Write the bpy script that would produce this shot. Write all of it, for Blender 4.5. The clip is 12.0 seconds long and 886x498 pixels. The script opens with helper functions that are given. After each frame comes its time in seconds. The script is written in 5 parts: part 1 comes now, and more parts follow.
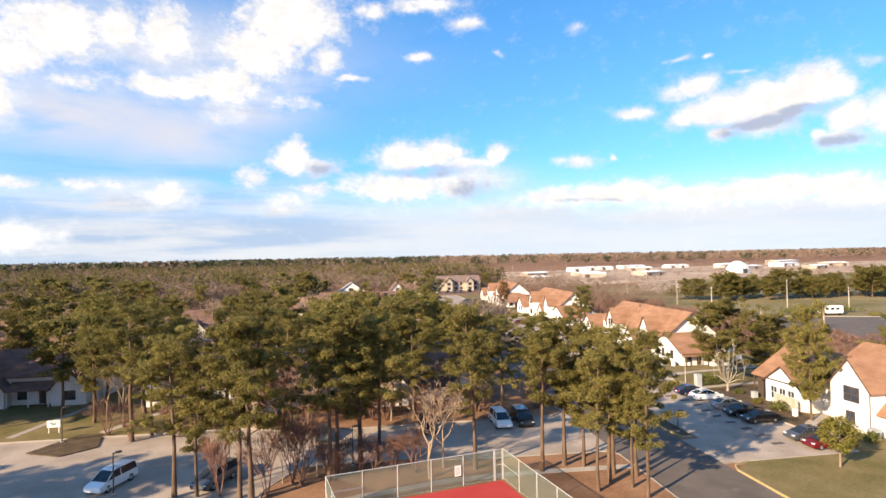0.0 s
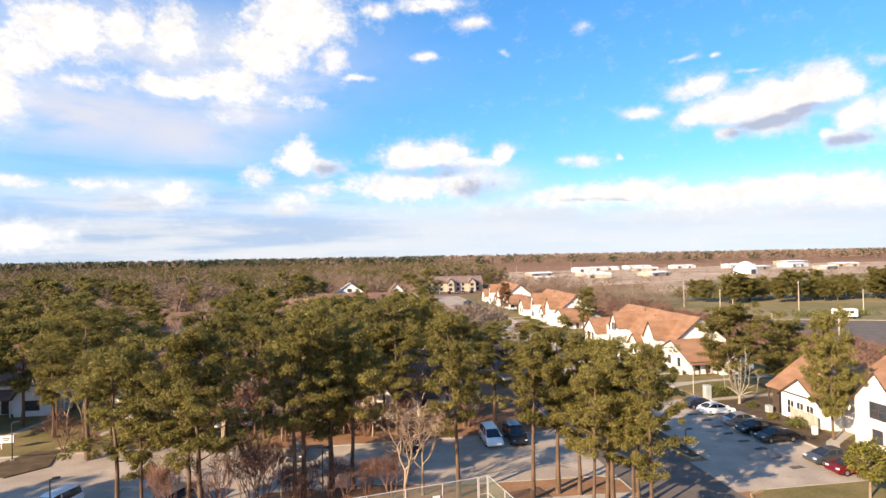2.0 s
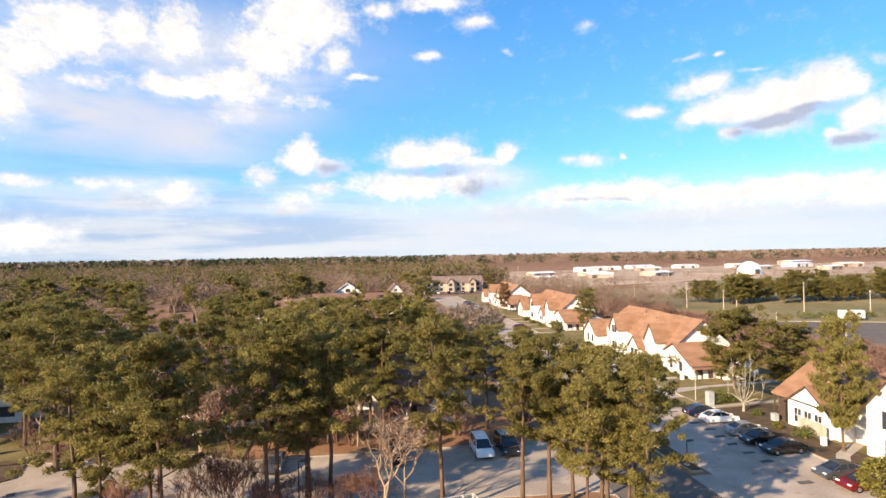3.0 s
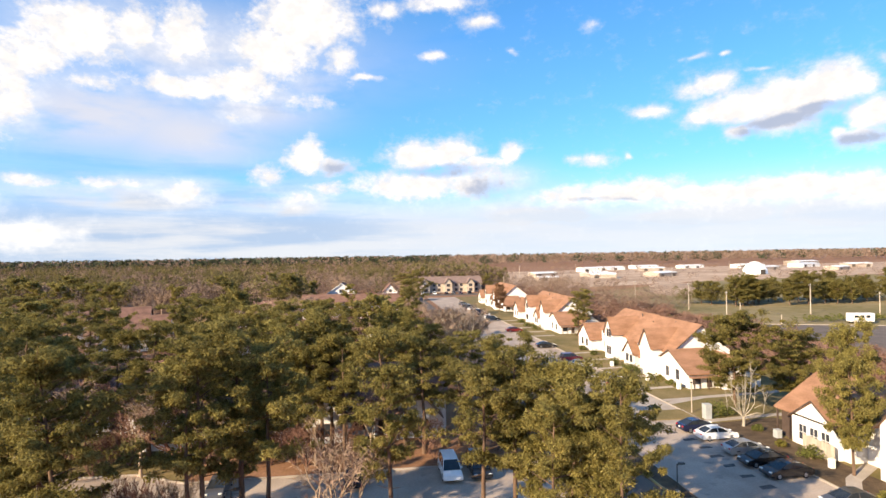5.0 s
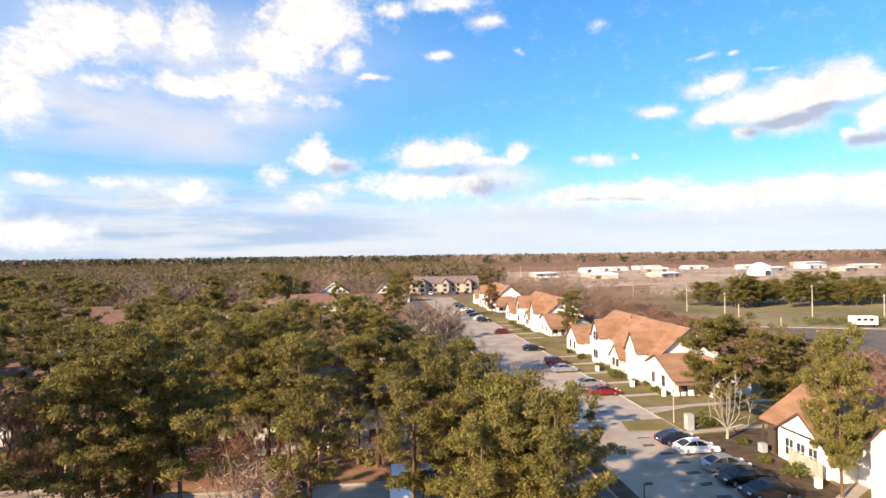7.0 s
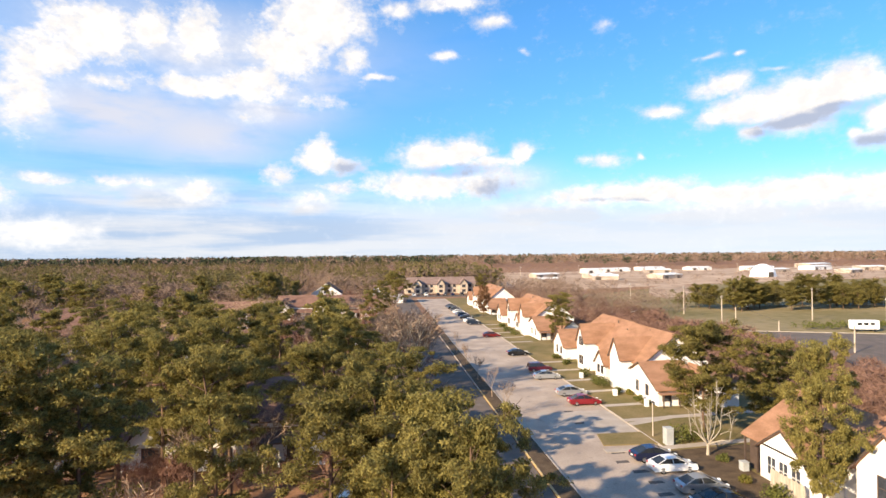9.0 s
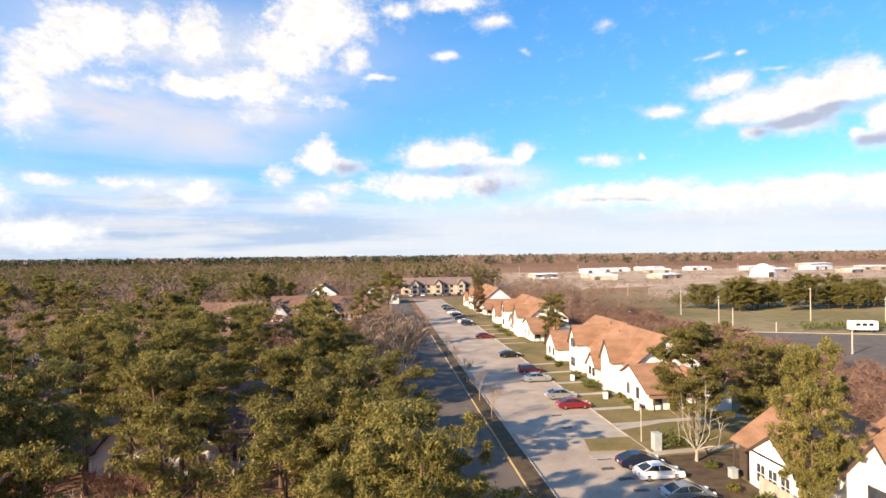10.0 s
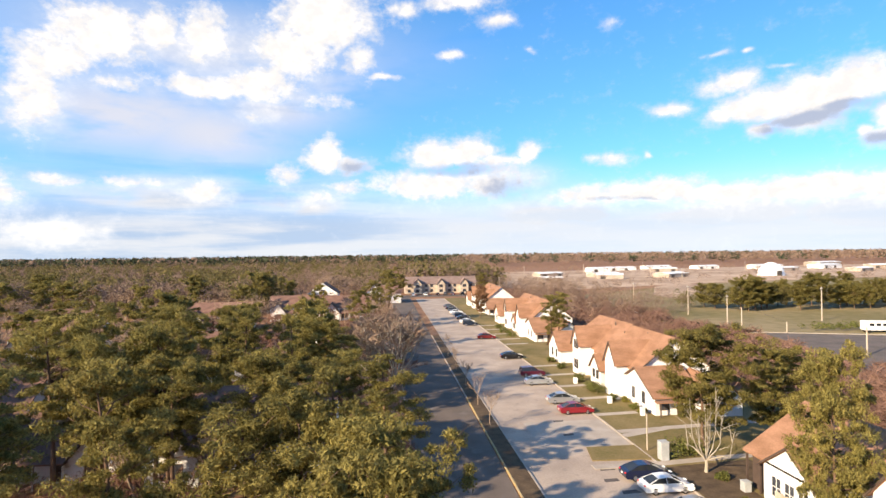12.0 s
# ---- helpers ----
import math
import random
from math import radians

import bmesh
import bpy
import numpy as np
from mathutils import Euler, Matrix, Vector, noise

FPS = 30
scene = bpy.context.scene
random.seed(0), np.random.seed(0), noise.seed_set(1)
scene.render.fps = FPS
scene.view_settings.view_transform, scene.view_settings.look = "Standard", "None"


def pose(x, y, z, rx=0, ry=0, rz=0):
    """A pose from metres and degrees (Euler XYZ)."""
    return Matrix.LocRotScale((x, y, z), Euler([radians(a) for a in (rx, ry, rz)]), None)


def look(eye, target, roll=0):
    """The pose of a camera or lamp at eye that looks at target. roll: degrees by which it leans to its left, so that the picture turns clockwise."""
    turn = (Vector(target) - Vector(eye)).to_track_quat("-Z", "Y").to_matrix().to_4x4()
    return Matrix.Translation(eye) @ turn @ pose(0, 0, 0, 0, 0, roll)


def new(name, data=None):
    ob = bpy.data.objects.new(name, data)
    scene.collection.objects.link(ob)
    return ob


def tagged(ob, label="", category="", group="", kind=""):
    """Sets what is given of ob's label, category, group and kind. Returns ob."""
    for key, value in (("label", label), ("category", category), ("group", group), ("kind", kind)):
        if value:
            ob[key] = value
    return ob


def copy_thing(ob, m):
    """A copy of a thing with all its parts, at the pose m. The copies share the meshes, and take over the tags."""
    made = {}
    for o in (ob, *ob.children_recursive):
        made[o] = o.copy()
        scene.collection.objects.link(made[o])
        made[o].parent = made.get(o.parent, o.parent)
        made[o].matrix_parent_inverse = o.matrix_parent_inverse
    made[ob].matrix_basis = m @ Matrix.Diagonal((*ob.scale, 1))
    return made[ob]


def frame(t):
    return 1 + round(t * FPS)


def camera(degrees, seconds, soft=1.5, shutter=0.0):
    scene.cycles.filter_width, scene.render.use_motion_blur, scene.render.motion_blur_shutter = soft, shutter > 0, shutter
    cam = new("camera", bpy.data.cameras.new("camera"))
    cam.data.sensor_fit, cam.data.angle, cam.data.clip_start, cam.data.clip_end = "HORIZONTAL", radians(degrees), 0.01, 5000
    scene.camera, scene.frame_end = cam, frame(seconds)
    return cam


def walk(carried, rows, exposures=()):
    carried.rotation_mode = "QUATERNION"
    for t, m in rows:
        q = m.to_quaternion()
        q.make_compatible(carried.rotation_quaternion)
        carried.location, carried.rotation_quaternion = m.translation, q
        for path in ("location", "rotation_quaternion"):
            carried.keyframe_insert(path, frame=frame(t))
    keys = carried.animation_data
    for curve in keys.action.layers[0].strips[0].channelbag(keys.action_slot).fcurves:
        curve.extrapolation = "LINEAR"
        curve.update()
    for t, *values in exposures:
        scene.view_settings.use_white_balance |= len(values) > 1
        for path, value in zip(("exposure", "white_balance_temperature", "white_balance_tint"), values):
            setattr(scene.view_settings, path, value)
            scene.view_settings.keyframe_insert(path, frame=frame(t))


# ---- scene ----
cam = camera(77.03, 12.0)
PATH = [
    (0, look((0.00, -0.00, 22.50), (15.64, 98.76, 23.45), -1.10)),
    (0.5, look((0.79, 1.23, 22.47), (16.23, 100.03, 23.45), -1.03)),
    (1, look((1.63, 2.59, 22.51), (16.81, 101.43, 23.46), -1.02)),
    (1.5, look((2.47, 4.08, 22.63), (17.37, 102.96, 23.52), -1.02)),
    (2, look((3.36, 5.67, 22.72), (18.00, 104.59, 23.63), -1.02)),
    (2.5, look((4.40, 7.22, 22.80), (18.79, 106.18, 23.66), -0.98)),
    (3, look((5.52, 8.76, 22.85), (19.65, 107.75, 23.65), -0.97)),
    (5, look((10.51, 14.35, 22.81), (23.78, 113.46, 23.59), -0.92)),
    (5.5, look((11.86, 15.36, 22.77), (24.88, 114.50, 23.55), -0.84)),
    (6, look((13.45, 16.42, 22.67), (26.20, 115.61, 23.49), -0.82)),
    (6.5, look((14.90, 17.44, 22.56), (27.35, 116.66, 23.35), -0.73)),
    (7, look((16.38, 18.35, 22.52), (28.60, 117.59, 23.29), -0.71)),
    (9, look((21.71, 21.85, 22.71), (33.10, 121.19, 23.51), -0.56)),
    (9.5, look((22.86, 22.55, 22.71), (34.23, 121.89, 23.56), -0.64)),
    (10, look((24.14, 23.38, 22.71), (35.34, 122.74, 23.54), -0.63)),
    (10.5, look((24.80, 24.29, 22.70), (35.79, 123.68, 23.51), -0.66)),
    (11, look((25.28, 25.20, 22.69), (36.07, 124.61, 23.43), -0.65)),
    (11.5, look((25.65, 25.98, 22.64), (36.21, 125.42, 23.31), -0.68)),
    (12, look((25.84, 26.75, 22.54), (36.06, 126.23, 23.21), -0.70)),
]
walk(cam, PATH, [(0.0, 1.11, 7350, 10)])

# ---- world, sun and sky ----
SUN_AZ = radians(237)      # bearing of the sun, clockwise from +y
SUN_EL = radians(23.5)
world = bpy.data.worlds.new("sky")
scene.world = world
world.use_nodes = True
wn, wl = world.node_tree.nodes, world.node_tree.links
wn.clear()


def wmath(op, a, b=None, c=None, clamp=False):
    n = wn.new("ShaderNodeMath")
    n.operation, n.use_clamp = op, clamp
    for k, v in enumerate((a, b, c)):
        if v is None:
            continue
        if isinstance(v, (int, float)):
            n.inputs[k].default_value = v
        else:
            wl.new(v, n.inputs[k])
    return n.outputs[0]


def wsmooth(v, lo, hi):
    n = wn.new("ShaderNodeMapRange")
    n.interpolation_type = "SMOOTHSTEP"
    wl.new(v, n.inputs[0])
    n.inputs[1].default_value, n.inputs[2].default_value = lo, hi
    return n.outputs[0]


def wnoise(vec, scale, detail, rough=0.55, w=0.0):
    n = wn.new("ShaderNodeTexNoise")
    n.noise_dimensions = "4D"
    wl.new(vec, n.inputs["Vector"])
    n.inputs["W"].default_value = w
    n.inputs["Scale"].default_value, n.inputs["Detail"].default_value, n.inputs["Roughness"].default_value = scale, detail, rough
    return n.outputs["Fac"]


def wcombine(x, y, z=0.0):
    n = wn.new("ShaderNodeCombineXYZ")
    for k, v in enumerate((x, y, z)):
        if isinstance(v, (int, float)):
            n.inputs[k].default_value = v
        else:
            wl.new(v, n.inputs[k])
    return n.outputs[0]


def wmix(f, a, b):
    n = wn.new("ShaderNodeMix")
    n.data_type = "RGBA"
    wl.new(f, n.inputs[0]) if not isinstance(f, float) else None
    for k, v in ((6, a), (7, b)):
        if isinstance(v, tuple):
            n.inputs[k].default_value = (*v, 1)
        else:
            wl.new(v, n.inputs[k])
    return n.outputs[2]


coord = wn.new("ShaderNodeTexCoord")
sep = wn.new("ShaderNodeSeparateXYZ")
wl.new(coord.outputs["Generated"], sep.inputs[0])
DX, DY, DZ = sep.outputs
AZ = wmath("MULTIPLY", wmath("ARCTAN2", DX, DY), 57.2958)
EL = wmath("MULTIPLY", wmath("ARCSINE", DZ), 57.2958)

# clouds: bearing, height, half width, half height (degrees), weight
# the great cloud on the left of the street
GREAT_CLOUD = [
    (-25.3, 18.8, 3.9, 2.43, 1.15), (-21.2, 20.1, 2.0, 1.73, 1), (-17.2, 20.0, 2.7, 2.59, 1.05), (-6.0, 22.5, 4.7, 2.92, 1.2), (-9.1, 19.3, 4.0, 2.25, 1.15), (-12.0, 16.3, 3.6, 1.73, 1.05),
    (-17.3, 15.8, 4.6, 1.08, 1), (-29.3, 16.2, 3.4, 1.74, 1), (-30.4, 13.1, 2.2, 3.29, 0.95), (-24.1, 15.0, 2.5, 0.84, 0.7), (-2.5, 18.9, 1.6, 1.96, 0.75), (0.1, 17.5, 1.7, 0.37, 0.75),
    (-6.4, 15.1, 2.7, 0.95, 0.7), (-12.3, 13.3, 2.2, 0.73, 0.75), (-26.9, 20.3, 2.4, 1.28, 0.75), (-29.6, 18.0, 1.5, 0.59, 0.6),
]
# small scraps of cloud
SCRAPS = [
    (6.8, 19.6, 1.4, 0.47, 0.95), (11.4, 22.5, 1.5, 0.55, 0.95), (2.2, 23.7, 2.0, 0.69, 0.9), (7.7, 24.2, 3.5, 0.68, 0.9), (15.0, 19.8, 0.5, 0.31, 0.7), (22.8, 21.4, 1.1, 0.49, 0.45),
    (32.7, 17.6, 1.1, 0.24, 0.75), (34.9, 17.5, 0.4, 0.19, 0.7), (26.2, 9.1, 0.4, 0.32, 0.8), (23.1, 8.9, 1.6, 0.66, 0.85), (20.9, 9.0, 1.1, 0.44, 0.65), (-5.4, 11.6, 0.8, 0.66, 0.6),
    (37.2, 15.7, 0.9, 0.19, 0.6),
]
# fair-weather heaps
FAIR_HEAPS = [
    (-6.0, 9.7, 1.7, 1.54, 1.25), (-3.3, 8.9, 1.9, 0.90, 0.95), (-3.7, 6.8, 2.0, 0.79, 0.9), (4.9, 9.9, 2.6, 1.24, 1.2), (8.7, 10.1, 2.4, 1.13, 1.2), (14.6, 9.9, 1.0, 1.12, 1.1),
    (11.9, 9.1, 2.3, 0.79, 0.9), (4.6, 6.8, 5.2, 1.38, 1.15), (11.3, 7.1, 4.6, 1.95, 0.9), (33.5, 14.8, 2.4, 0.88, 1), (28.2, 13.2, 2.1, 0.57, 1), (32.4, 12.2, 1.2, 0.76, 1.15),
    (36.1, 12.7, 3.4, 1.26, 1.25), (40.0, 12.9, 3.9, 1.77, 1.3), (42.8, 13.5, 2.3, 1.44, 1.3), (44.9, 13.2, 1.0, 0.88, 1.1), (35.6, 10.6, 1.0, 0.69, 1.05), (39.1, 11.2, 2.9, 1.05, 1.15),
]
# heaps farther east
EAST_HEAPS = [
    (45.4, 10.6, 1.4, 1.24, 1.25), (43.2, 9.5, 0.6, 0.55, 1.05), (44.6, 8.9, 1.8, 0.72, 1), (48.5, 10.3, 2.3, 1.70, 1.2), (47.2, 14.8, 1.4, 0.50, 0.6),
]
# the low bank of cloud
BANK = [
    (-17.4, 6.2, 2.2, 1.26, 1.1), (-22.9, 6.8, 3.5, 0.60, 0.8), (-29.0, 6.6, 2.7, 0.65, 0.85), (-9.7, 7.8, 1.6, 1.09, 0.85), (-6.3, 5.7, 2.5, 0.90, 0.8), (-29.4, 2.2, 3.2, 1.12, 1.1),
    (20.3, 5.7, 3.9, 0.90, 0.95), (26.2, 5.8, 5.2, 1.09, 1.1), (34.1, 5.0, 5.1, 1.13, 1.1), (40.3, 5.3, 4.5, 1.16, 1.15), (44.9, 5.0, 3.3, 1.10, 1.15), (50.3, 4.5, 3.7, 1.27, 1.1),
    (-34.2, 5.3, 2.9, 1.73, 1),
]
# shaded undersides
SHADED = [
    (7.8, 8.4, 4.1, 0.63, 0.9), (12.4, 6.5, 2.8, 1.37, 0.75), (-3.0, 8.8, 1.7, 0.73, 0.8), (39.1, 11.1, 3.6, 0.72, 1), (42.0, 11.8, 2.4, 0.51, 0.95), (36.3, 10.4, 1.1, 0.49, 0.85),
    (44.6, 8.8, 2.0, 0.54, 0.95), (42.7, 10.7, 1.0, 0.46, 0.7), (23.1, 5.3, 3.2, 0.22, 0.5), (26.2, 5.1, 2.1, 0.22, 0.5), (-21.9, 11.9, 7.1, 2.68, 0.55), (-0.9, 5.7, 2.3, 0.34, 0.4),
]
# soft grey sheets without crisp edges
SHEETS = [
    (-17.2, 18.9, 14.4, 3.57, 0.85), (-20.6, 6.6, 14.9, 1.12, 0.75), (-5.4, 8.6, 3.3, 1.67, 0.45), (13.0, 7.1, 4.3, 1.60, 0.95),
    (-23.7, 12.4, 10.3, 2.96, 1), (-15.9, 11.1, 6.4, 2.84, 0.75), (-10.2, 14.3, 5.8, 2.09, 0.8), (-5.3, 16.7, 3.3, 2.09, 0.5), (-20.6, 4.8, 12.2, 1.53, 0.95), (-7.6, 4.6, 6.5, 2.24, 0.85),
    (6.0, 3.5, 11.5, 2.32, 0.9), (19.7, 3.5, 11.0, 2.55, 0.95), (35.0, 3.2, 11.8, 2.57, 1), (44.9, 2.7, 7.3, 2.53, 1), (-23.3, 1.9, 13.8, 1.40, 0.9), (-2.1, 1.5, 14.4, 1.26, 0.9),
    (13.0, 7.4, 4.0, 1.37, 0.6),
]


def bump_sum(az, el, rows, join):
    """Overlapping lobes; each falls off from its weight at the middle to none outside."""
    total = None
    for a, e, sa, se, amp in rows:
        q = wmath("ADD", wmath("POWER", wmath("ABSOLUTE", wmath("DIVIDE", wmath("SUBTRACT", az, a), sa)), 2.0),
                  wmath("POWER", wmath("ABSOLUTE", wmath("DIVIDE", wmath("SUBTRACT", el, e), se)), 2.0))
        g = wmath("MULTIPLY", wmath("POWER", 2.718, wmath("MULTIPLY", q, -0.75)), amp)
        total = g if total is None else wmath("MAXIMUM", total, wmath("ADD", g, wmath("MULTIPLY", total, join)))
    return total


grain_p = wcombine(wmath("MULTIPLY", AZ, 0.1), wmath("MULTIPLY", EL, 0.14))
fine = wnoise(grain_p, 5.0, 7, 0.6, 5.0)
finer = wnoise(grain_p, 17.0, 5, 0.6, 2.0)
ragged = wmath("ADD", wmath("MULTIPLY", wmath("SUBTRACT", fine, 0.5), 1.35), wmath("MULTIPLY", wmath("SUBTRACT", finer, 0.5), 0.5))
az2 = wmath("ADD", AZ, wmath("MULTIPLY", wmath("SUBTRACT", wnoise(grain_p, 2.2, 3, 0.55, 3.1), 0.5), 3.2))
el2 = wmath("ADD", EL, wmath("MULTIPLY", wmath("SUBTRACT", wnoise(grain_p, 2.2, 3, 0.55, 9.4), 0.5), 1.5))
heaps = bump_sum(az2, el2, GREAT_CLOUD + SCRAPS + FAIR_HEAPS + EAST_HEAPS + BANK, 0.2)
# unseen scattered cloud added beyond these clouds, to make the fill light less blue
away = wmath("MAXIMUM", wsmooth(wmath("ABSOLUTE", AZ), 52, 70), wsmooth(EL, 27, 34))
rest = wmath("MULTIPLY", away, wsmooth(wnoise(coord.outputs["Generated"], 2.4, 5, 0.6, 1.0), 0.44, 0.68))
heaps = wmath("MAXIMUM", heaps, rest)
heap = wsmooth(wmath("ADD", heaps, ragged), 0.0, 1.0)
soft_n = wnoise(wcombine(wmath("MULTIPLY", AZ, 0.06), wmath("MULTIPLY", EL, 0.2)), 2.2, 4, 0.5, 7.7)
sheet = wmath("MULTIPLY", bump_sum(AZ, EL, SHEETS, 0.4), wsmooth(soft_n, 0.12, 0.55), clamp=True)
haze_low = wmath("MULTIPLY", wsmooth(EL, 9.0, 2.5), 0.9)
cover = wmath("MAXIMUM", wmath("MAXIMUM", heap, wmath("MULTIPLY", sheet, 0.92)), haze_low)
under = wmath("MULTIPLY", wsmooth(wmath("ADD", bump_sum(az2, el2, SHADED, 0.2), wmath("MULTIPLY", ragged, 0.6)), 0.15, 0.85), 0.95)
# heaps are white above and blue-grey beneath; sheets lie pale lilac-grey behind them
lit = wmix(wsmooth(wnoise(grain_p, 8.0, 5, 0.6, 8.3), 0.38, 0.62), (0.78, 0.80, 0.87), (0.98, 0.965, 0.975))
heap_col = wmix(under, lit, (0.37, 0.455, 0.66))
streak = wnoise(wcombine(wmath("MULTIPLY", AZ, 0.035), wmath("MULTIPLY", EL, 0.3)), 2.0, 5, 0.55, 4.4)
pale = wmix(wsmooth(EL, 7.5, 10.5), (0.69, 0.715, 0.79), (0.63, 0.675, 0.83))
low_blue = wmix(wsmooth(AZ, -6.0, 10.0), (0.41, 0.52, 0.73), (0.62, 0.68, 0.80))
back_col = wmix(wsmooth(wmath("ADD", streak, wmath("MULTIPLY", wsmooth(EL, 8.0, 10.0), 0.2)), 0.38, 0.62), low_blue, pale)
# the added unseen cloud is a flat grey, set for its fill light
cloud_col = wmix(rest, wmix(heap, back_col, heap_col), (0.37, 0.36, 0.38))
sky = wn.new("ShaderNodeTexSky")
sky.sky_type, sky.sun_disc = "NISHITA", False
sky.sun_elevation, sky.sun_rotation = SUN_EL, SUN_AZ
wl.new(wcombine(DX, DY, wmath("ADD", wmath("ABSOLUTE", DZ), 0.2)), sky.inputs[0])
sky.air_density, sky.dust_density, sky.ozone_density = 1.0, 0.3, 3.0
tone = wn.new("ShaderNodeHueSaturation")
tone.inputs["Saturation"].default_value = 1.27
tone.inputs["Value"].default_value = 2.25
wl.new(sky.outputs[0], tone.inputs["Color"])
bg_sky, bg_cloud = wn.new("ShaderNodeBackground"), wn.new("ShaderNodeBackground")
wl.new(tone.outputs[0], bg_sky.inputs[0])
bg_sky.inputs[1].default_value = 0.086
wl.new(cloud_col, bg_cloud.inputs[0])
bg_cloud.inputs[1].default_value = 0.565
mixw, outw = wn.new("ShaderNodeMixShader"), wn.new("ShaderNodeOutputWorld")
wl.new(cover, mixw.inputs[0])
wl.new(bg_sky.outputs[0], mixw.inputs[1])
wl.new(bg_cloud.outputs[0], mixw.inputs[2])
wl.new(mixw.outputs[0], outw.inputs[0])

sun_data = bpy.data.lights.new("sun", "SUN")
sun_data.energy, sun_data.angle, sun_data.color = 5.0, radians(0.6), (1.0, 0.845, 0.645)
sun = new("sun", sun_data)
to_sun = Vector((math.sin(SUN_AZ) * math.cos(SUN_EL), math.cos(SUN_AZ) * math.cos(SUN_EL), math.sin(SUN_EL)))
sun.matrix_world = look(to_sun * 300, (0, 0, 0))


# ---- materials ----
def mat(name, c1, c2, scale=1.0, rough=0.9, bump=0.0, metal=0.0, spots=0.0, island=0.0, obj=0.0, stretch=(1, 1, 1), fine=8.0):
    """Two colours mixed by noise at two scales, with relief; island, obj: brightness that varies from piece to piece."""
    m = bpy.data.materials.new(name)
    m.use_nodes = True
    n, l = m.node_tree.nodes, m.node_tree.links
    b = n["Principled BSDF"]
    tc, mp = n.new("ShaderNodeTexCoord"), n.new("ShaderNodeMapping")
    mp.inputs["Scale"].default_value = stretch
    l.new(tc.outputs["Object"], mp.inputs[0])
    big, small = n.new("ShaderNodeTexNoise"), n.new("ShaderNodeTexNoise")
    for t, s, d in ((big, scale, 5), (small, scale * fine, 3)):
        t.inputs["Scale"].default_value, t.inputs["Detail"].default_value = s, d
        l.new(mp.outputs[0], t.inputs["Vector"])
    add = n.new("ShaderNodeMath")
    add.operation = "MULTIPLY_ADD"
    l.new(small.outputs["Fac"], add.inputs[0])
    add.inputs[1].default_value = 0.55
    l.new(big.outputs["Fac"], add.inputs[2])
    ramp = n.new("ShaderNodeMapRange")
    l.new(add.outputs[0], ramp.inputs[0])
    ramp.inputs[1].default_value, ramp.inputs[2].default_value = 0.58, 0.98
    mix = n.new("ShaderNodeMix")
    mix.data_type = "RGBA"
    l.new(ramp.outputs[0], mix.inputs[0])
    mix.inputs[6].default_value, mix.inputs[7].default_value = (*c1, 1), (*c2, 1)
    col = mix.outputs[2]
    for amount, node, out in ((island, "ShaderNodeNewGeometry", "Random Per Island"), (obj, "ShaderNodeObjectInfo", "Random")):
        if amount:
            g, r, hsv = n.new(node), n.new("ShaderNodeMapRange"), n.new("ShaderNodeHueSaturation")
            l.new(g.outputs[out], r.inputs[0])
            r.inputs[3].default_value, r.inputs[4].default_value = 1 - amount, 1 + amount
            l.new(r.outputs[0], hsv.inputs["Value"])
            l.new(col, hsv.inputs["Color"])
            col = hsv.outputs[0]
    l.new(col, b.inputs["Base Color"])
    b.inputs["Roughness"].default_value, b.inputs["Metallic"].default_value = rough, metal
    if rough > 0.8:
        b.inputs["Specular IOR Level"].default_value = 0.2
    if bump:
        bp = n.new("ShaderNodeBump")
        bp.inputs["Strength"].default_value, bp.inputs["Distance"].default_value = bump, 0.03
        l.new(small.outputs["Fac"], bp.inputs["Height"])
        l.new(bp.outputs[0], b.inputs["Normal"])
    return m


def leafy(name, c1, c2, island=0.5, obj=0.15, through_light=0.25):
    m = mat(name, c1, c2, 0.35, 0.85, 0, island=island, obj=obj, fine=5)
    n, l = m.node_tree.nodes, m.node_tree.links
    b = n["Principled BSDF"]
    tr, mx = n.new("ShaderNodeBsdfTranslucent"), n.new("ShaderNodeMixShader")
    l.new(b.inputs["Base Color"].links[0].from_socket, tr.inputs[0])
    mx.inputs[0].default_value = through_light
    l.new(b.outputs[0], mx.inputs[1])
    l.new(tr.outputs[0], mx.inputs[2])
    l.new(mx.outputs[0], n["Material Output"].inputs[0])
    return m


M_LITTER = mat("leaf_litter", (0.184, 0.0918, 0.049), (0.316, 0.172, 0.0999), 0.25, 0.95, 0.5, fine=14)
M_GRASS = mat("winter_grass", (0.122, 0.103, 0.0344), (0.231, 0.167, 0.0803), 0.2, 0.95, 0.4, fine=20)
M_FIELD = mat("field_grass", (0.143, 0.12, 0.042), (0.273, 0.21, 0.115), 0.025, 0.95, 0.2, fine=12)
M_SAND = mat("bare_sand", (0.285, 0.191, 0.126), (0.523, 0.383, 0.275), 0.02, 0.95, 0.2)
M_ROAD = mat("road_asphalt", (0.109, 0.0882, 0.0734), (0.16, 0.127, 0.107), 0.3, 0.9, 0.3, fine=25)
M_LOT = mat("worn_asphalt", (0.298, 0.238, 0.195), (0.443, 0.357, 0.289), 0.22, 0.9, 0.3, fine=22)


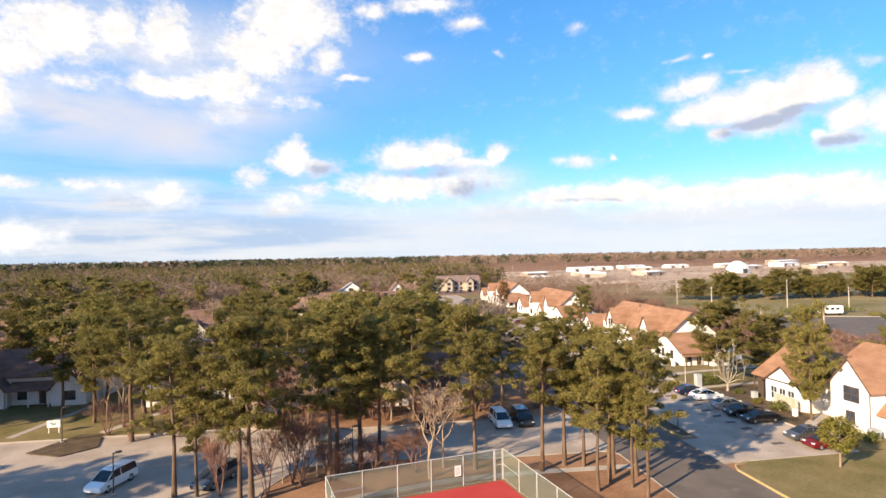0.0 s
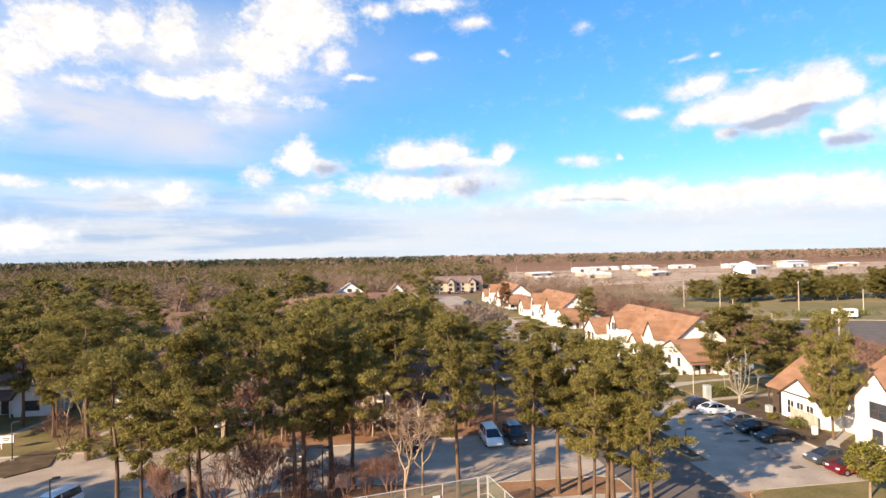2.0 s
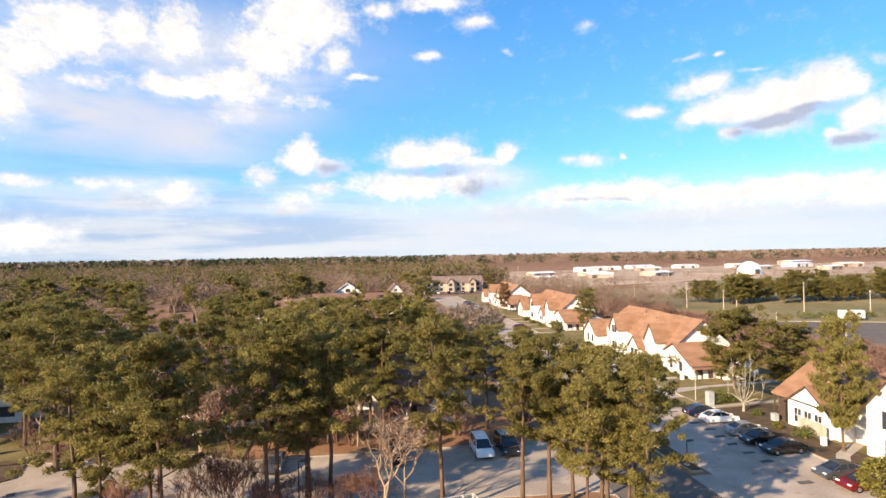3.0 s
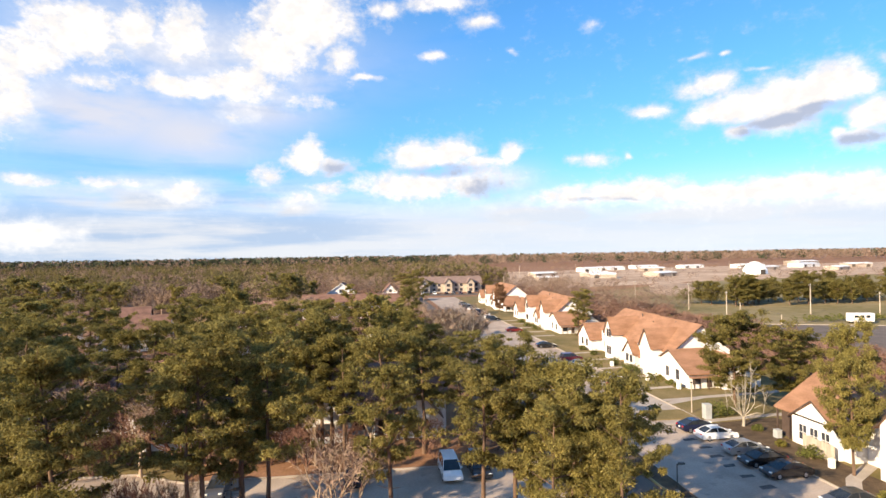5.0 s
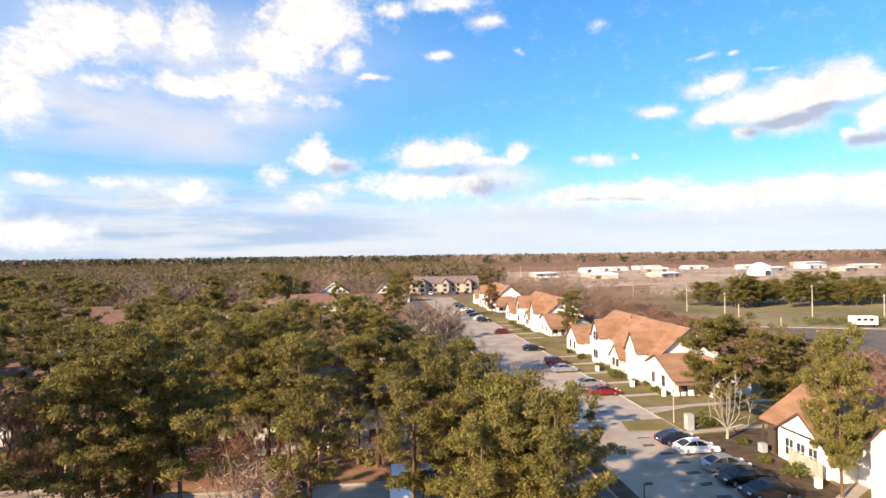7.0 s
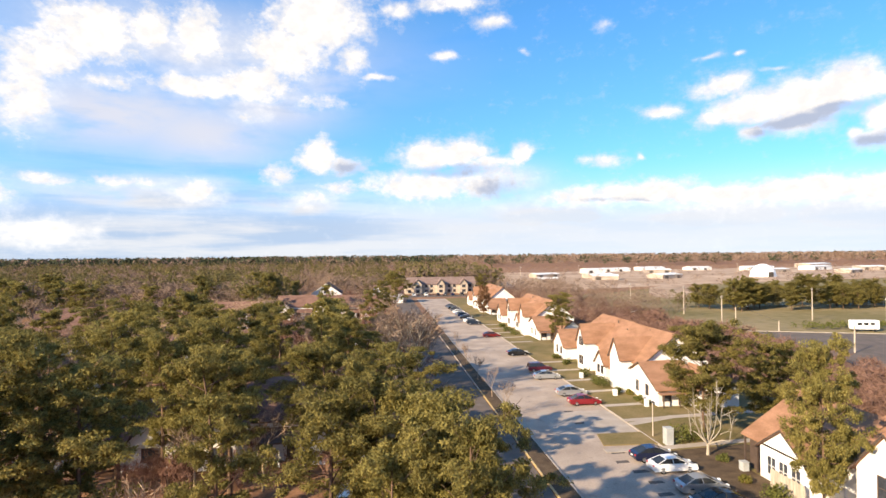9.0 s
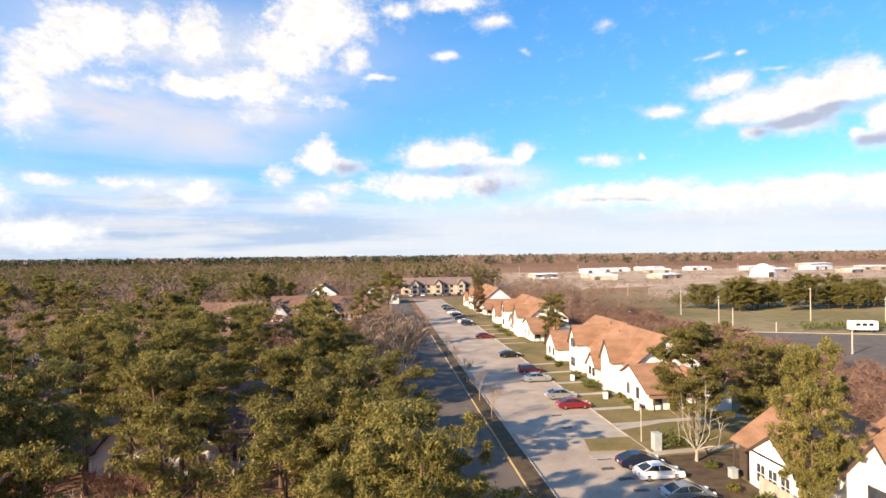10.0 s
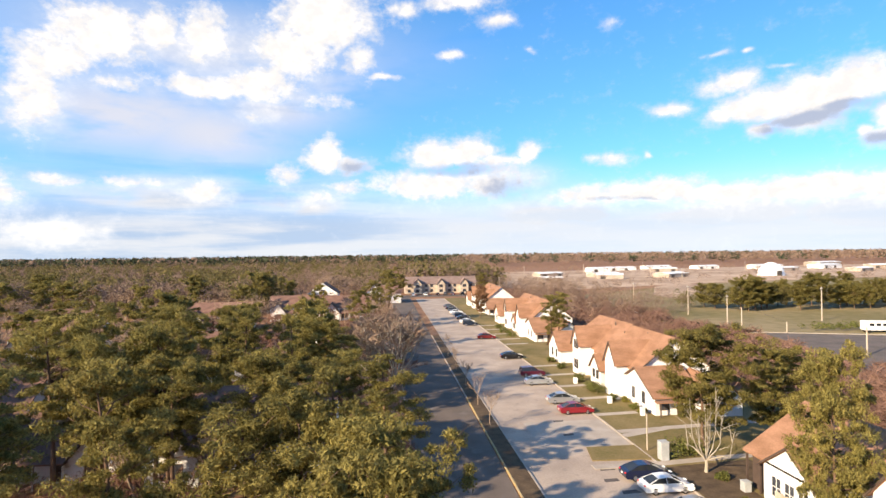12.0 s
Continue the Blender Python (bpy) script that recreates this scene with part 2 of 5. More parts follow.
def stain(m, scale, lo, hi, dark):
    """Oil and tyre stains with shapes of their own on a paved surface."""
    n, l = m.node_tree.nodes, m.node_tree.links
    b = n["Principled BSDF"]
    src = b.inputs["Base Color"].links[0].from_socket
    tc, t, r, mx = n.new("ShaderNodeTexCoord"), n.new("ShaderNodeTexNoise"), n.new("ShaderNodeMapRange"), n.new("ShaderNodeMix")
    l.new(tc.outputs["Object"], t.inputs["Vector"])
    t.inputs["Scale"].default_value, t.inputs["Detail"].default_value = scale, 3
    l.new(t.outputs["Fac"], r.inputs[0])
    r.inputs[1].default_value, r.inputs[2].default_value = lo, hi
    mx.data_type = "RGBA"
    l.new(r.outputs[0], mx.inputs[0])
    l.new(src, mx.inputs[6])
    mx.inputs[7].default_value = (*dark, 1)
    l.new(mx.outputs[2], b.inputs["Base Color"])


stain(M_LOT, 0.55, 0.62, 0.76, (0.22, 0.185, 0.165))
stain(M_ROAD, 0.35, 0.6, 0.75, (0.17, 0.145, 0.13))
M_CONC = mat("concrete", (0.333, 0.284, 0.238), (0.427, 0.367, 0.313), 0.5, 0.9, 0.2, fine=12)
M_MULCH = mat("brown_mulch", (0.0634, 0.042, 0.0268), (0.127, 0.088, 0.0536), 0.8, 0.95, 0.6)
# brownish stucco, with the shade on the apartment front put into its colour
M_SHADED_TAN = mat("shaded_tan_stucco", (0.40, 0.33, 0.26), (0.52, 0.44, 0.36), 0.5, 0.9, 0.2)
M_TAR = mat("tar_patch", (0.07, 0.06, 0.058), (0.14, 0.12, 0.11), 2.0, 0.9, 0.3)
M_YELLOW = mat("yellow_kerb_paint", (0.32, 0.262, 0.18), (0.464, 0.323, 0.105), 0.8, 0.8, 0.2)
M_COURT = mat("court_red", (0.36, 0.0252, 0.0288), (0.432, 0.0432, 0.0405), 0.4, 0.8, 0.05)
M_STUCCO = mat("white_stucco", (0.655, 0.632, 0.611), (0.76, 0.746, 0.737), 0.6, 0.9, 0.25, fine=15)
M_ROOF = mat("orange_shingle", (0.23, 0.121, 0.0711), (0.341, 0.185, 0.116), 0.45, 0.9, 0.5, stretch=(1, 1, 3), fine=9)
M_ROOFB = mat("brown_shingle", (0.128, 0.0732, 0.0567), (0.222, 0.125, 0.0963), 0.45, 0.9, 0.5, stretch=(1, 1, 3), fine=9)
M_ROOFG = mat("grey_brown_shingle", (0.166, 0.114, 0.099), (0.248, 0.178, 0.154), 0.45, 0.9, 0.5, stretch=(1, 1, 3), fine=9)
M_TRIM = mat("dark_brown_trim", (0.05, 0.032, 0.025), (0.09, 0.06, 0.045), 1.0, 0.7)
M_WTRIM = mat("white_trim", (0.70, 0.68, 0.64), (0.78, 0.76, 0.72), 1.0, 0.7)
M_PANE = mat("window_glass", (0.03, 0.035, 0.045), (0.06, 0.065, 0.08), 0.6, 0.12)
M_STEEL = mat("galvanised_steel", (0.55, 0.56, 0.55), (0.68, 0.68, 0.66), 2.0, 0.45, metal=0.5)
M_DKSTEEL = mat("dark_steel", (0.04, 0.035, 0.03), (0.07, 0.06, 0.05), 2.0, 0.5)
M_POLE = mat("weathered_wood_pole", (0.36, 0.30, 0.24), (0.50, 0.43, 0.35), 1.0, 0.9, 0.3, stretch=(4, 4, 0.5))
M_BARK = mat("pine_bark", (0.095, 0.0576, 0.0379), (0.178, 0.115, 0.0781), 1.2, 0.95, 0.8, stretch=(3, 3, 0.6))
M_GREYBARK = mat("grey_bark", (0.252, 0.18, 0.126), (0.405, 0.302, 0.216), 1.0, 0.95, 0.6, stretch=(3, 3, 0.6), obj=0.2)
M_PALEBARK = mat("pale_bark", (0.286, 0.244, 0.19), (0.385, 0.339, 0.27), 0.8, 0.9, 0.4, stretch=(2, 2, 0.6))
M_REDTWIG = mat("reddish_twigs", (0.15, 0.078, 0.056), (0.24, 0.13, 0.095), 0.8, 0.95, island=0.3)
M_TWIG = mat("grey_twigs", (0.234, 0.155, 0.104), (0.369, 0.257, 0.18), 0.8, 0.95, island=0.3, obj=0.15)
M_PINE = leafy("pine_needles", (0.145, 0.128, 0.038), (0.285, 0.234, 0.074), 0.42, 0.17, 0.45)
M_RUST = leafy("rusty_cedar", (0.17, 0.085, 0.045), (0.27, 0.15, 0.075), 0.35)
M_SPRING = leafy("young_leaves", (0.132, 0.12, 0.024), (0.187, 0.156, 0.042), 0.4)
M_BUD = leafy("budding_leaves", (0.2, 0.18, 0.04), (0.29, 0.25, 0.065), 0.4)
M_HEDGE = leafy("hedge_leaves", (0.09, 0.10, 0.025), (0.16, 0.155, 0.045), 0.5)
M_WOODS = leafy("far_pine_needles", (0.11, 0.095, 0.034), (0.19, 0.155, 0.062), 0.25)
# horizon pines: the bluish darkening of distance is put into the needle colour
M_DISTANCE_TINT = leafy("distance_tinted_needles", (0.05, 0.06, 0.034), (0.085, 0.095, 0.05), 0.25)
M_BRUSH = mat("dry_brush", (0.14, 0.08, 0.06), (0.22, 0.128, 0.098), 0.3, 0.95, island=0.3)
M_BAREWOODS = mat("far_bare_crowns", (0.153, 0.104, 0.0774), (0.243, 0.171, 0.131), 0.05, 0.95, island=0.2)


# ---- building blocks ----
def mesh_of(name, verts, faces, m, smooth=False):
    me = bpy.data.meshes.new(name)
    me.from_pydata([tuple(v) for v in verts], [], faces)
    me.materials.append(m)
    if smooth:
        me.shade_smooth()
    return me


def tri_mesh(name, v, m):
    """A mesh of loose triangles from an array of corners."""
    v = np.asarray(v, dtype=np.float32).reshape(-1, 3)
    me = bpy.data.meshes.new(name)
    me.vertices.add(len(v))
    me.vertices.foreach_set("co", v.ravel())
    me.loops.add(len(v))
    me.loops.foreach_set("vertex_index", np.arange(len(v), dtype=np.int32))
    me.polygons.add(len(v) // 3)
    me.polygons.foreach_set("loop_start", np.arange(0, len(v), 3, dtype=np.int32))
    me.update(calc_edges=True)
    me.materials.append(m)
    return me


def bm_mesh(name, bm, m):
    me = bpy.data.meshes.new(name)
    bmesh.ops.recalc_face_normals(bm, faces=bm.faces)
    bm.to_mesh(me)
    bm.free()
    me.materials.append(m)
    return me


def part(name, me, parent, label="", m=None):
    ob = new(name, me)
    ob.parent = parent
    if m is not None:
        ob.matrix_basis = m
    if label:
        ob["label"] = label
    return ob


def box(bm, x0, x1, y0, y1, z0, z1, bevel=0.0):
    vs = [bm.verts.new((x, y, z)) for z in (z0, z1) for x, y in ((x0, y0), (x1, y0), (x1, y1), (x0, y1))]
    fs = [bm.faces.new([vs[k] for k in f]) for f in ((3, 2, 1, 0), (4, 5, 6, 7), (0, 1, 5, 4), (1, 2, 6, 5), (2, 3, 7, 6), (3, 0, 4, 7))]
    if bevel:
        bmesh.ops.bevel(bm, geom=list({e for f in fs for e in f.edges}), offset=bevel, segments=1, affect="EDGES")


def box_mesh(name, m, *dims, bevel=0.0):
    bm = bmesh.new()
    box(bm, *dims, bevel=bevel)
    return bm_mesh(name, bm, m)


def prism(bm, pts, z0, z1):
    low = [bm.verts.new((x, y, z0)) for x, y in pts]
    top = [bm.verts.new((x, y, z1)) for x, y in pts]
    n = len(pts)
    bm.faces.new(top)
    bm.faces.new(low[::-1])
    for k in range(n):
        bm.faces.new((low[k], low[(k + 1) % n], top[(k + 1) % n], top[k]))


def slab(name, pts, z0, z1, m, label, category):
    bm = bmesh.new()
    prism(bm, pts, z0, z1)
    return tagged(new(name, bm_mesh(name, bm, m)), label, category, kind="structure")


def strip(name, pts, width, z0, z1, m, label, category="kerb"):
    """A kerb or path that follows a line."""
    bm = bmesh.new()
    left, right = [], []
    for k, p in enumerate(pts):
        a, b = Vector(pts[max(k - 1, 0)]), Vector(pts[min(k + 1, len(pts) - 1)])
        d = (b - a).normalized()
        s = Vector((-d.y, d.x)) * width / 2
        left.append(Vector(p) + s)
        right.append(Vector(p) - s)
    for k in range(len(pts) - 1):
        quad = [tuple(p) for p in (left[k], right[k], right[k + 1], left[k + 1])]
        prism(bm, quad, z0, z1)
    return tagged(new(name, bm_mesh(name, bm, m)), label, category, kind="structure")


def tube(verts, faces, path, radii, sides=6):
    """Adds a tapered tube along a path."""
    base = len(verts)
    for k, p in enumerate(path):
        d = (Vector(path[min(k + 1, len(path) - 1)]) - Vector(path[max(k - 1, 0)])).normalized()
        u = d.orthogonal().normalized()
        w = d.cross(u)
        for s in range(sides):
            a = 2 * math.pi * s / sides
            verts.append(Vector(p) + (u * math.cos(a) + w * math.sin(a)) * radii[k])
    for k in range(len(path) - 1):
        for s in range(sides):
            a, b = base + k * sides + s, base + k * sides + (s + 1) % sides
            faces.append((a, b, b + sides, a + sides))
    faces.append(tuple(range(base + (len(path) - 1) * sides, base + len(path) * sides)))

# ---- ground, roads, kerbs ----
def ground_sheet():
    n = 60
    xs = np.sign(np.linspace(-1, 1, n)) * np.abs(np.linspace(-1, 1, n)) ** 2.2 * 4200
    verts = [(x, y + 100, -0.06) for y in xs for x in xs]
    faces = [(j * n + i, j * n + i + 1, (j + 1) * n + i + 1, (j + 1) * n + i) for j in range(n - 1) for i in range(n - 1)]
    tagged(new("ground", mesh_of("ground", verts, faces, M_LITTER)), "brown leaf-littered sandy ground under the woods", "ground", kind="structure")


ground_sheet()
slab("road", [(28.6, -150), (37.8, -150), (37.8, 312), (28.6, 312)], -0.3, 0.0, M_ROAD, "grey asphalt residential road with tree shadows", "road")
slab("road_end_crossing", [(-20, 312), (95, 312), (95, 324), (-20, 324)], -0.3, 0.0, M_ROAD, "grey asphalt road across the end of the street", "road")
slab("west_parking_lot", [(-130, 48), (-9.4, 48), (-9.4, 56), (-6, 61.6), (4, 61.6), (12, 60), (27, 59.3), (28.596, 58.3), (28.596, 75), (26.5, 73.4), (-8, 73.4), (-14, 76.5), (-130, 78.6)], -0.3, 0.0, M_LOT, "worn grey asphalt parking lot beside the townhouses", "parking lot")
slab("east_parking_lot", [(40.2, 53.4), (54.0, 53.4), (54.0, 300), (40.2, 300)], -0.3, 0.004, M_LOT, "pale worn asphalt parking lot in front of the townhouses", "parking lot")
slab("lot_entrance", [(37.804, 53.4), (40.196, 53.4), (40.196, 61.0), (37.804, 61.0)], -0.3, 0.0, M_LOT, "worn asphalt entrance from road to parking lot", "parking lot")
slab("lawn_court", [(-9.0, -60), (-9.0, 55.8), (-5.8, 61.2), (4, 61.2), (12, 59.6), (27, 58.9), (28.3, 57.8), (28.3, -60)], -0.3, 0.10, M_LITTER, "bare brown lawn strewn with pine needles", "lawn")
slab("lawn_south", [(38.1, -60), (110, -60), (110, 53.1), (40.5, 53.1), (38.1, 51.4)], -0.3, 0.10, M_GRASS, "short yellow-green winter lawn", "lawn")
slab("lawn_north_west", [(-8, 73.8), (26.3, 73.8), (28.2, 75.5), (28.2, 305), (-8, 305)], -0.3, 0.08, M_LITTER, "leaf-littered ground around the western houses", "lawn")
slab("lawn_far_west", [(-130, 79), (-14, 77), (-8.4, 74), (-8.4, 120), (-130, 120)], -0.3, 0.08, M_GRASS, "patchy dry lawn in front of the western houses", "lawn")
slab("lawn_east", [(54.3, 53.4), (82, 53.4), (82, 300), (54.3, 300)], -0.3, 0.10, M_GRASS, "patchy green-brown lawn in front of the townhouses", "lawn")
slab("lawn_island", [(47.6, 84.6), (54.296, 84.2), (54.296, 88.6), (48.4, 88.6)], -0.3, 0.12, M_GRASS, "grass island between parking bays", "lawn")
# the dark mulch colour stands in for tree shade on the median
slab("median", [(38.1, 65), (38.6, 62.0), (39.6, 62.0), (40.0, 65), (40.0, 178), (38.1, 178)], -0.3, 0.13, M_MULCH, "narrow median strip between road and lot, coloured dark for shade", "median")
strip("kerb_median_far", [(38.02, 178), (38.02, 112.01)], 0.14, -0.3, 0.15, M_CONC, "grey concrete kerb along the median")
strip("kerb_median_west", [(38.02, 112), (38.02, 64.8), (38.5, 61.9), (39.7, 61.9)], 0.14, -0.3, 0.15, M_YELLOW, "yellow-painted concrete kerb along the median")
strip("kerb_median_east", [(40.1, 65), (40.1, 178)], 0.16, -0.3, 0.15, M_CONC, "grey concrete kerb of the median")
strip("kerb_lawn_top", [(40.51, 53.25), (54, 53.25)], 0.14, -0.3, 0.14, M_CONC, "grey concrete kerb at the lawn edge")
strip("kerb_lawn_south", [(38.02, -60), (38.02, 51.4), (38.6, 52.6), (40.5, 53.25)], 0.14, -0.3, 0.14, M_YELLOW, "yellow-painted kerb round the lawn corner")
strip("kerb_road_west", [(28.42, -60), (28.42, 57.8), (27.0, 59.1), (12, 59.8), (4, 61.4), (-5.9, 61.4), (-9.2, 55.9), (-9.2, -60)], 0.16, -0.3, 0.13, M_CONC, "grey concrete kerb along the tree lawn")
strip("kerb_road_north_west", [(28.4, 305), (28.4, 75.4), (26.4, 73.6), (-8.2, 73.6), (-14, 76.8), (-130, 78.8)], 0.16, -0.3, 0.13, M_CONC, "grey concrete kerb beside western lawns")
strip("kerb_east_lot", [(54.15, 53.4), (54.15, 300)], 0.16, -0.3, 0.14, M_CONC, "grey concrete kerb at the parking bays")
strip("walk_court", [(-9, 49.5), (0, 52.6), (9, 54.6), (17, 55.0), (28.2, 54.4)], 1.1, 0.05, 0.112, M_CONC, "narrow concrete footpath beside the court fence", "path")
for k, y in enumerate((93.4, 100.6, 109, 117, 125.5, 133.5, 160, 168, 177, 186, 195)):
    strip("front_walk", [(54.25, y), (60.2, y + 0.4)], 1.15, 0.04, 0.112, M_CONC, "pale concrete walk from lot to townhouse door", "path")
strip("side_walk", [(54.25, 91.8), (61, 94.0), (75, 95)], 1.2, 0.04, 0.118, M_CONC, "pale concrete walk along the townhouse end", "path")
strip("corner_walk", [(47, 82.8), (54.2, 82.8), (62, 83.6), (70, 84)], 1.1, 0.04, 0.118, M_CONC, "concrete walk past the bare tree", "path")
strip("near_walk", [(54.25, 60), (57, 63), (62, 66)], 1.3, 0.04, 0.118, M_CONC, "concrete walk to the near townhouse", "path")
slab("bay_concrete", [(43.5, 89), (54.0, 89), (54.0, 98.8), (43.5, 98.8)], -0.2, 0.012, M_CONC, "pale concrete apron by the bays", "parking lot")
strip("west_walk", [(-33, 79), (-27, 90), (-26, 100)], 1.1, 0.04, 0.1, M_CONC, "concrete walk to a western house", "path")
strip("west_walk", [(-44, 79.2), (-40, 96)], 1.0, 0.04, 0.1, M_CONC, "concrete walk to a western house", "path")
# bare dirt; its dark tone also takes in the shade over it
slab("west_island", [(-38.5, 72.4), (-34.0, 70.4), (-31.0, 73), (-32.5, 78.3), (-35.5, 78.6)], -0.2, 0.13, M_MULCH, "dirt planting island with a lamp in the lot, darkened for shade", "island")
slab("mulch_bed", [(54.4, 57), (59.4, 57), (59.5, 76.8), (66, 78), (64, 82.6), (54.4, 81.8)], 0.0, 0.116, M_MULCH, "dark brown mulch bed before the near townhouse", "flower bed")
# painted bay lines
for k in range(26):
    y = 56 + k * 2.75
    if 83 < y < 90 or y > 128:
        continue
    slab("bay_line", [(48.9, y), (53.9, y), (53.9, y + 0.1), (48.9, y + 0.1)], 0.0, 0.016, M_CONC, "faded white parking bay line", "road marking")

g = np.random.default_rng(31)
for k in range(17):
    y = 57.2 + 2.75 * k
    if 83 < y < 89.5 or g.uniform() < 0.25:
        continue
    x = 47.3 + g.uniform(-0.5, 0.5)
    slab("tar_patch", [(x, y), (x + g.uniform(1.2, 1.9), y + 0.1), (x + 1.5, y + g.uniform(0.6, 0.9)), (x + 0.1, y + 0.7)], 0.0, 0.0175, M_TAR, "dark oil-soaked patch at a parking bay", "stain")

# land beyond the houses
slab("field", [(112, 170), (172, 150), (330, 210), (420, 420), (240, 380), (118, 300)], -0.3, 0.02, M_FIELD, "flat green-tan field beyond the street", "field")
slab("far_car_park", [(108, 104), (119, 134), (126, 167), (170, 150), (196, 100)], -0.3, 0.03, M_ROAD, "wide grey asphalt parking area beyond the houses", "parking lot")
slab("industrial_yard", [(96, 330), (240, 384), (420, 424), (900, 500), (900, 760), (150, 640), (95, 480)], -0.3, 0.0, M_SAND, "bare sandy yard around low industrial buildings", "yard")
slab("sand_bank", [(159.0, 294.0), (191.0, 356.0), (224.0, 386.0), (227.0, 362.0), (177.0, 279.0), (158.0, 270.0)], -0.3, 0.05, M_SAND, "bare pale sandy bank between field and yard", "sand")
strip("far_road", [(80, 420), (112, 250), (116, 200), (124, 168)], 7, -0.3, 0.02, M_ROAD, "grey road bending through the field", "road")
strip("far_kerb", [(124.5, 168), (171, 151)], 0.35, -0.3, 0.16, M_CONC, "pale concrete kerb of the far car park")

# ---- tennis court ----
d_end = Vector((14.16 + 2.72, 53.9 - 50.43, 0)).normalized()
d_side = Vector((d_end.y, -d_end.x, 0))
corner = Vector((14.16, 53.87, 0))
c2 = corner - d_end * 17.4
bm = bmesh.new()
prism(bm, [(p.x, p.y) for p in (corner - d_end * 0.3 + d_side * 0.3, corner - d_end * 17.1 + d_side * 0.3, corner - d_end * 17.1 + d_side * 35, corner - d_end * 0.3 + d_side * 35)], -0.1, 0.14)
tagged(new("tennis_court", bm_mesh("tennis_court", bm, M_COURT)), "red painted hard tennis court inside a fence", "court", kind="structure")


def fence_mesh_material():
    """Woven wire: mostly open, with grey-green wire and windscreen threads."""
    m = mat("chain_link", (0.12, 0.16, 0.13), (0.20, 0.24, 0.20), 3, 0.7)
    n, l = m.node_tree.nodes, m.node_tree.links
    tp, mx = n.new("ShaderNodeBsdfTransparent"), n.new("ShaderNodeMixShader")
    mx.inputs[0].default_value = 0.28
    l.new(tp.outputs[0], mx.inputs[1])
    l.new(n["Principled BSDF"].outputs[0], mx.inputs[2])
    l.new(mx.outputs[0], n["Material Output"].inputs[0])
    return m


M_CHAIN = fence_mesh_material()


def rod(name, a, b, r, m, parent, label="", sides=6):
    v, f = [], []
    tube(v, f, [a, b], [r, r], sides)
    return part(name, mesh_of(name, v, f, m), parent, label)


def court_fence(a, b, n, label):
    root = tagged(new("court_fence"), label, "fence")
    root.location = a
    d = Vector(b) - Vector(a)
    post_v, post_f = [], []
    tube(post_v, post_f, [(0, 0, 0.05), (0, 0, 3.15)], [0.055, 0.05], 8)
    post_me = mesh_of("post", post_v, post_f, M_STEEL)
    for k in range(n + 1):
        part("post", post_me, root, m=Matrix.Translation(d * k / n))
    rod("top_rail", (0, 0, 3.1), d + Vector((0, 0, 3.1)), 0.04, M_STEEL, root)
    rod("bottom_wire", (0, 0, 0.2), d + Vector((0, 0, 0.2)), 0.015, M_STEEL, root)
    rod("brace", (0, 0, 1.6), d / n + Vector((0, 0, 1.6)), 0.03, M_STEEL, root)
    s = Vector((-d.y, d.x, 0)).normalized() * 0.012
    for k in range(n):
        p, q = d * k / n, d * (k + 1) / n
        vs = [p + s, q + s, q - s, p - s]
        v = [x + Vector((0, 0, 0.15)) for x in vs] + [x + Vector((0, 0, 3.08)) for x in vs]
        part("wire_mesh", mesh_of("wire_mesh", v, [(0, 1, 5, 4), (2, 3, 7, 6)], M_CHAIN), root, "grey woven wire mesh")
    return root


gate_a = corner - d_end * 1.0
court_fence(c2, gate_a, 5, "tall galvanised chain-link fence along the court end")
court_fence(corner, corner + d_side * 33, 10, "tall galvanised chain-link fence along the court side")
court_fence(c2 + d_side * 0.12, c2 + d_side * 33, 10, "tall galvanised chain-link fence along the far court side")
gate = court_fence(gate_a + d_end * 0.12, corner - d_end * 0.1, 1, "narrow chain-link gate in the court fence")
gate.name = "court_gate"
gate["category"] = "gate"
sign = tagged(new("court_sign"), "white rules board wired to the court fence", "sign")
sp = corner - d_end * 4.9 - d_side * -0.12
sign.location = sp
ang = math.atan2(d_end.y, d_end.x)
sign.rotation_euler = (0, 0, ang)
part("board", box_mesh("board", M_WTRIM, -0.32, 0.32, -0.03, 0.0, 1.2, 2.2, bevel=0.008), sign)
for k in range(5):
    part("text_bar", box_mesh("text_bar", M_DKSTEEL, -0.24, 0.2 - 0.05 * (k % 2), -0.036, -0.0305, 1.38 + 0.15 * k, 1.41 + 0.15 * k), sign, "dark bar of unreadable writing")


# ---- houses ----
def roof_bm(bm, x0, x1, y0, y1, eave, ridge, axis, over=0.45, thick=0.18):
    """Two sloping slabs over a rectangle; the ridge runs along axis."""
    if axis == "x":
        (a0, a1), (b0, b1) = (x0 - over, x1 + over), (y0, y1)
    else:
        (a0, a1), (b0, b1) = (y0 - over, y1 + over), (x0, x1)
    mid, half = (b0 + b1) / 2, (b1 - b0) / 2
    slope = (ridge - eave) / half
    drop = slope * over
    for s in (-1, 1):
        edge = mid + s * (half + over)
        prof = [(mid, ridge), (edge, eave - drop), (edge, eave - drop + thick), (mid, ridge + thick)]
        vs = []
        for a in (a0, a1):
            for b, z in prof:
                vs.append(bm.verts.new((a, b, z) if axis == "x" else (b, a, z)))
        for q in ((0, 1, 2, 3), (7, 6, 5, 4), (0, 4, 5, 1), (1, 5, 6, 2), (2, 6, 7, 3), (3, 7, 4, 0)):
            bm.faces.new([vs[k] for k in q])


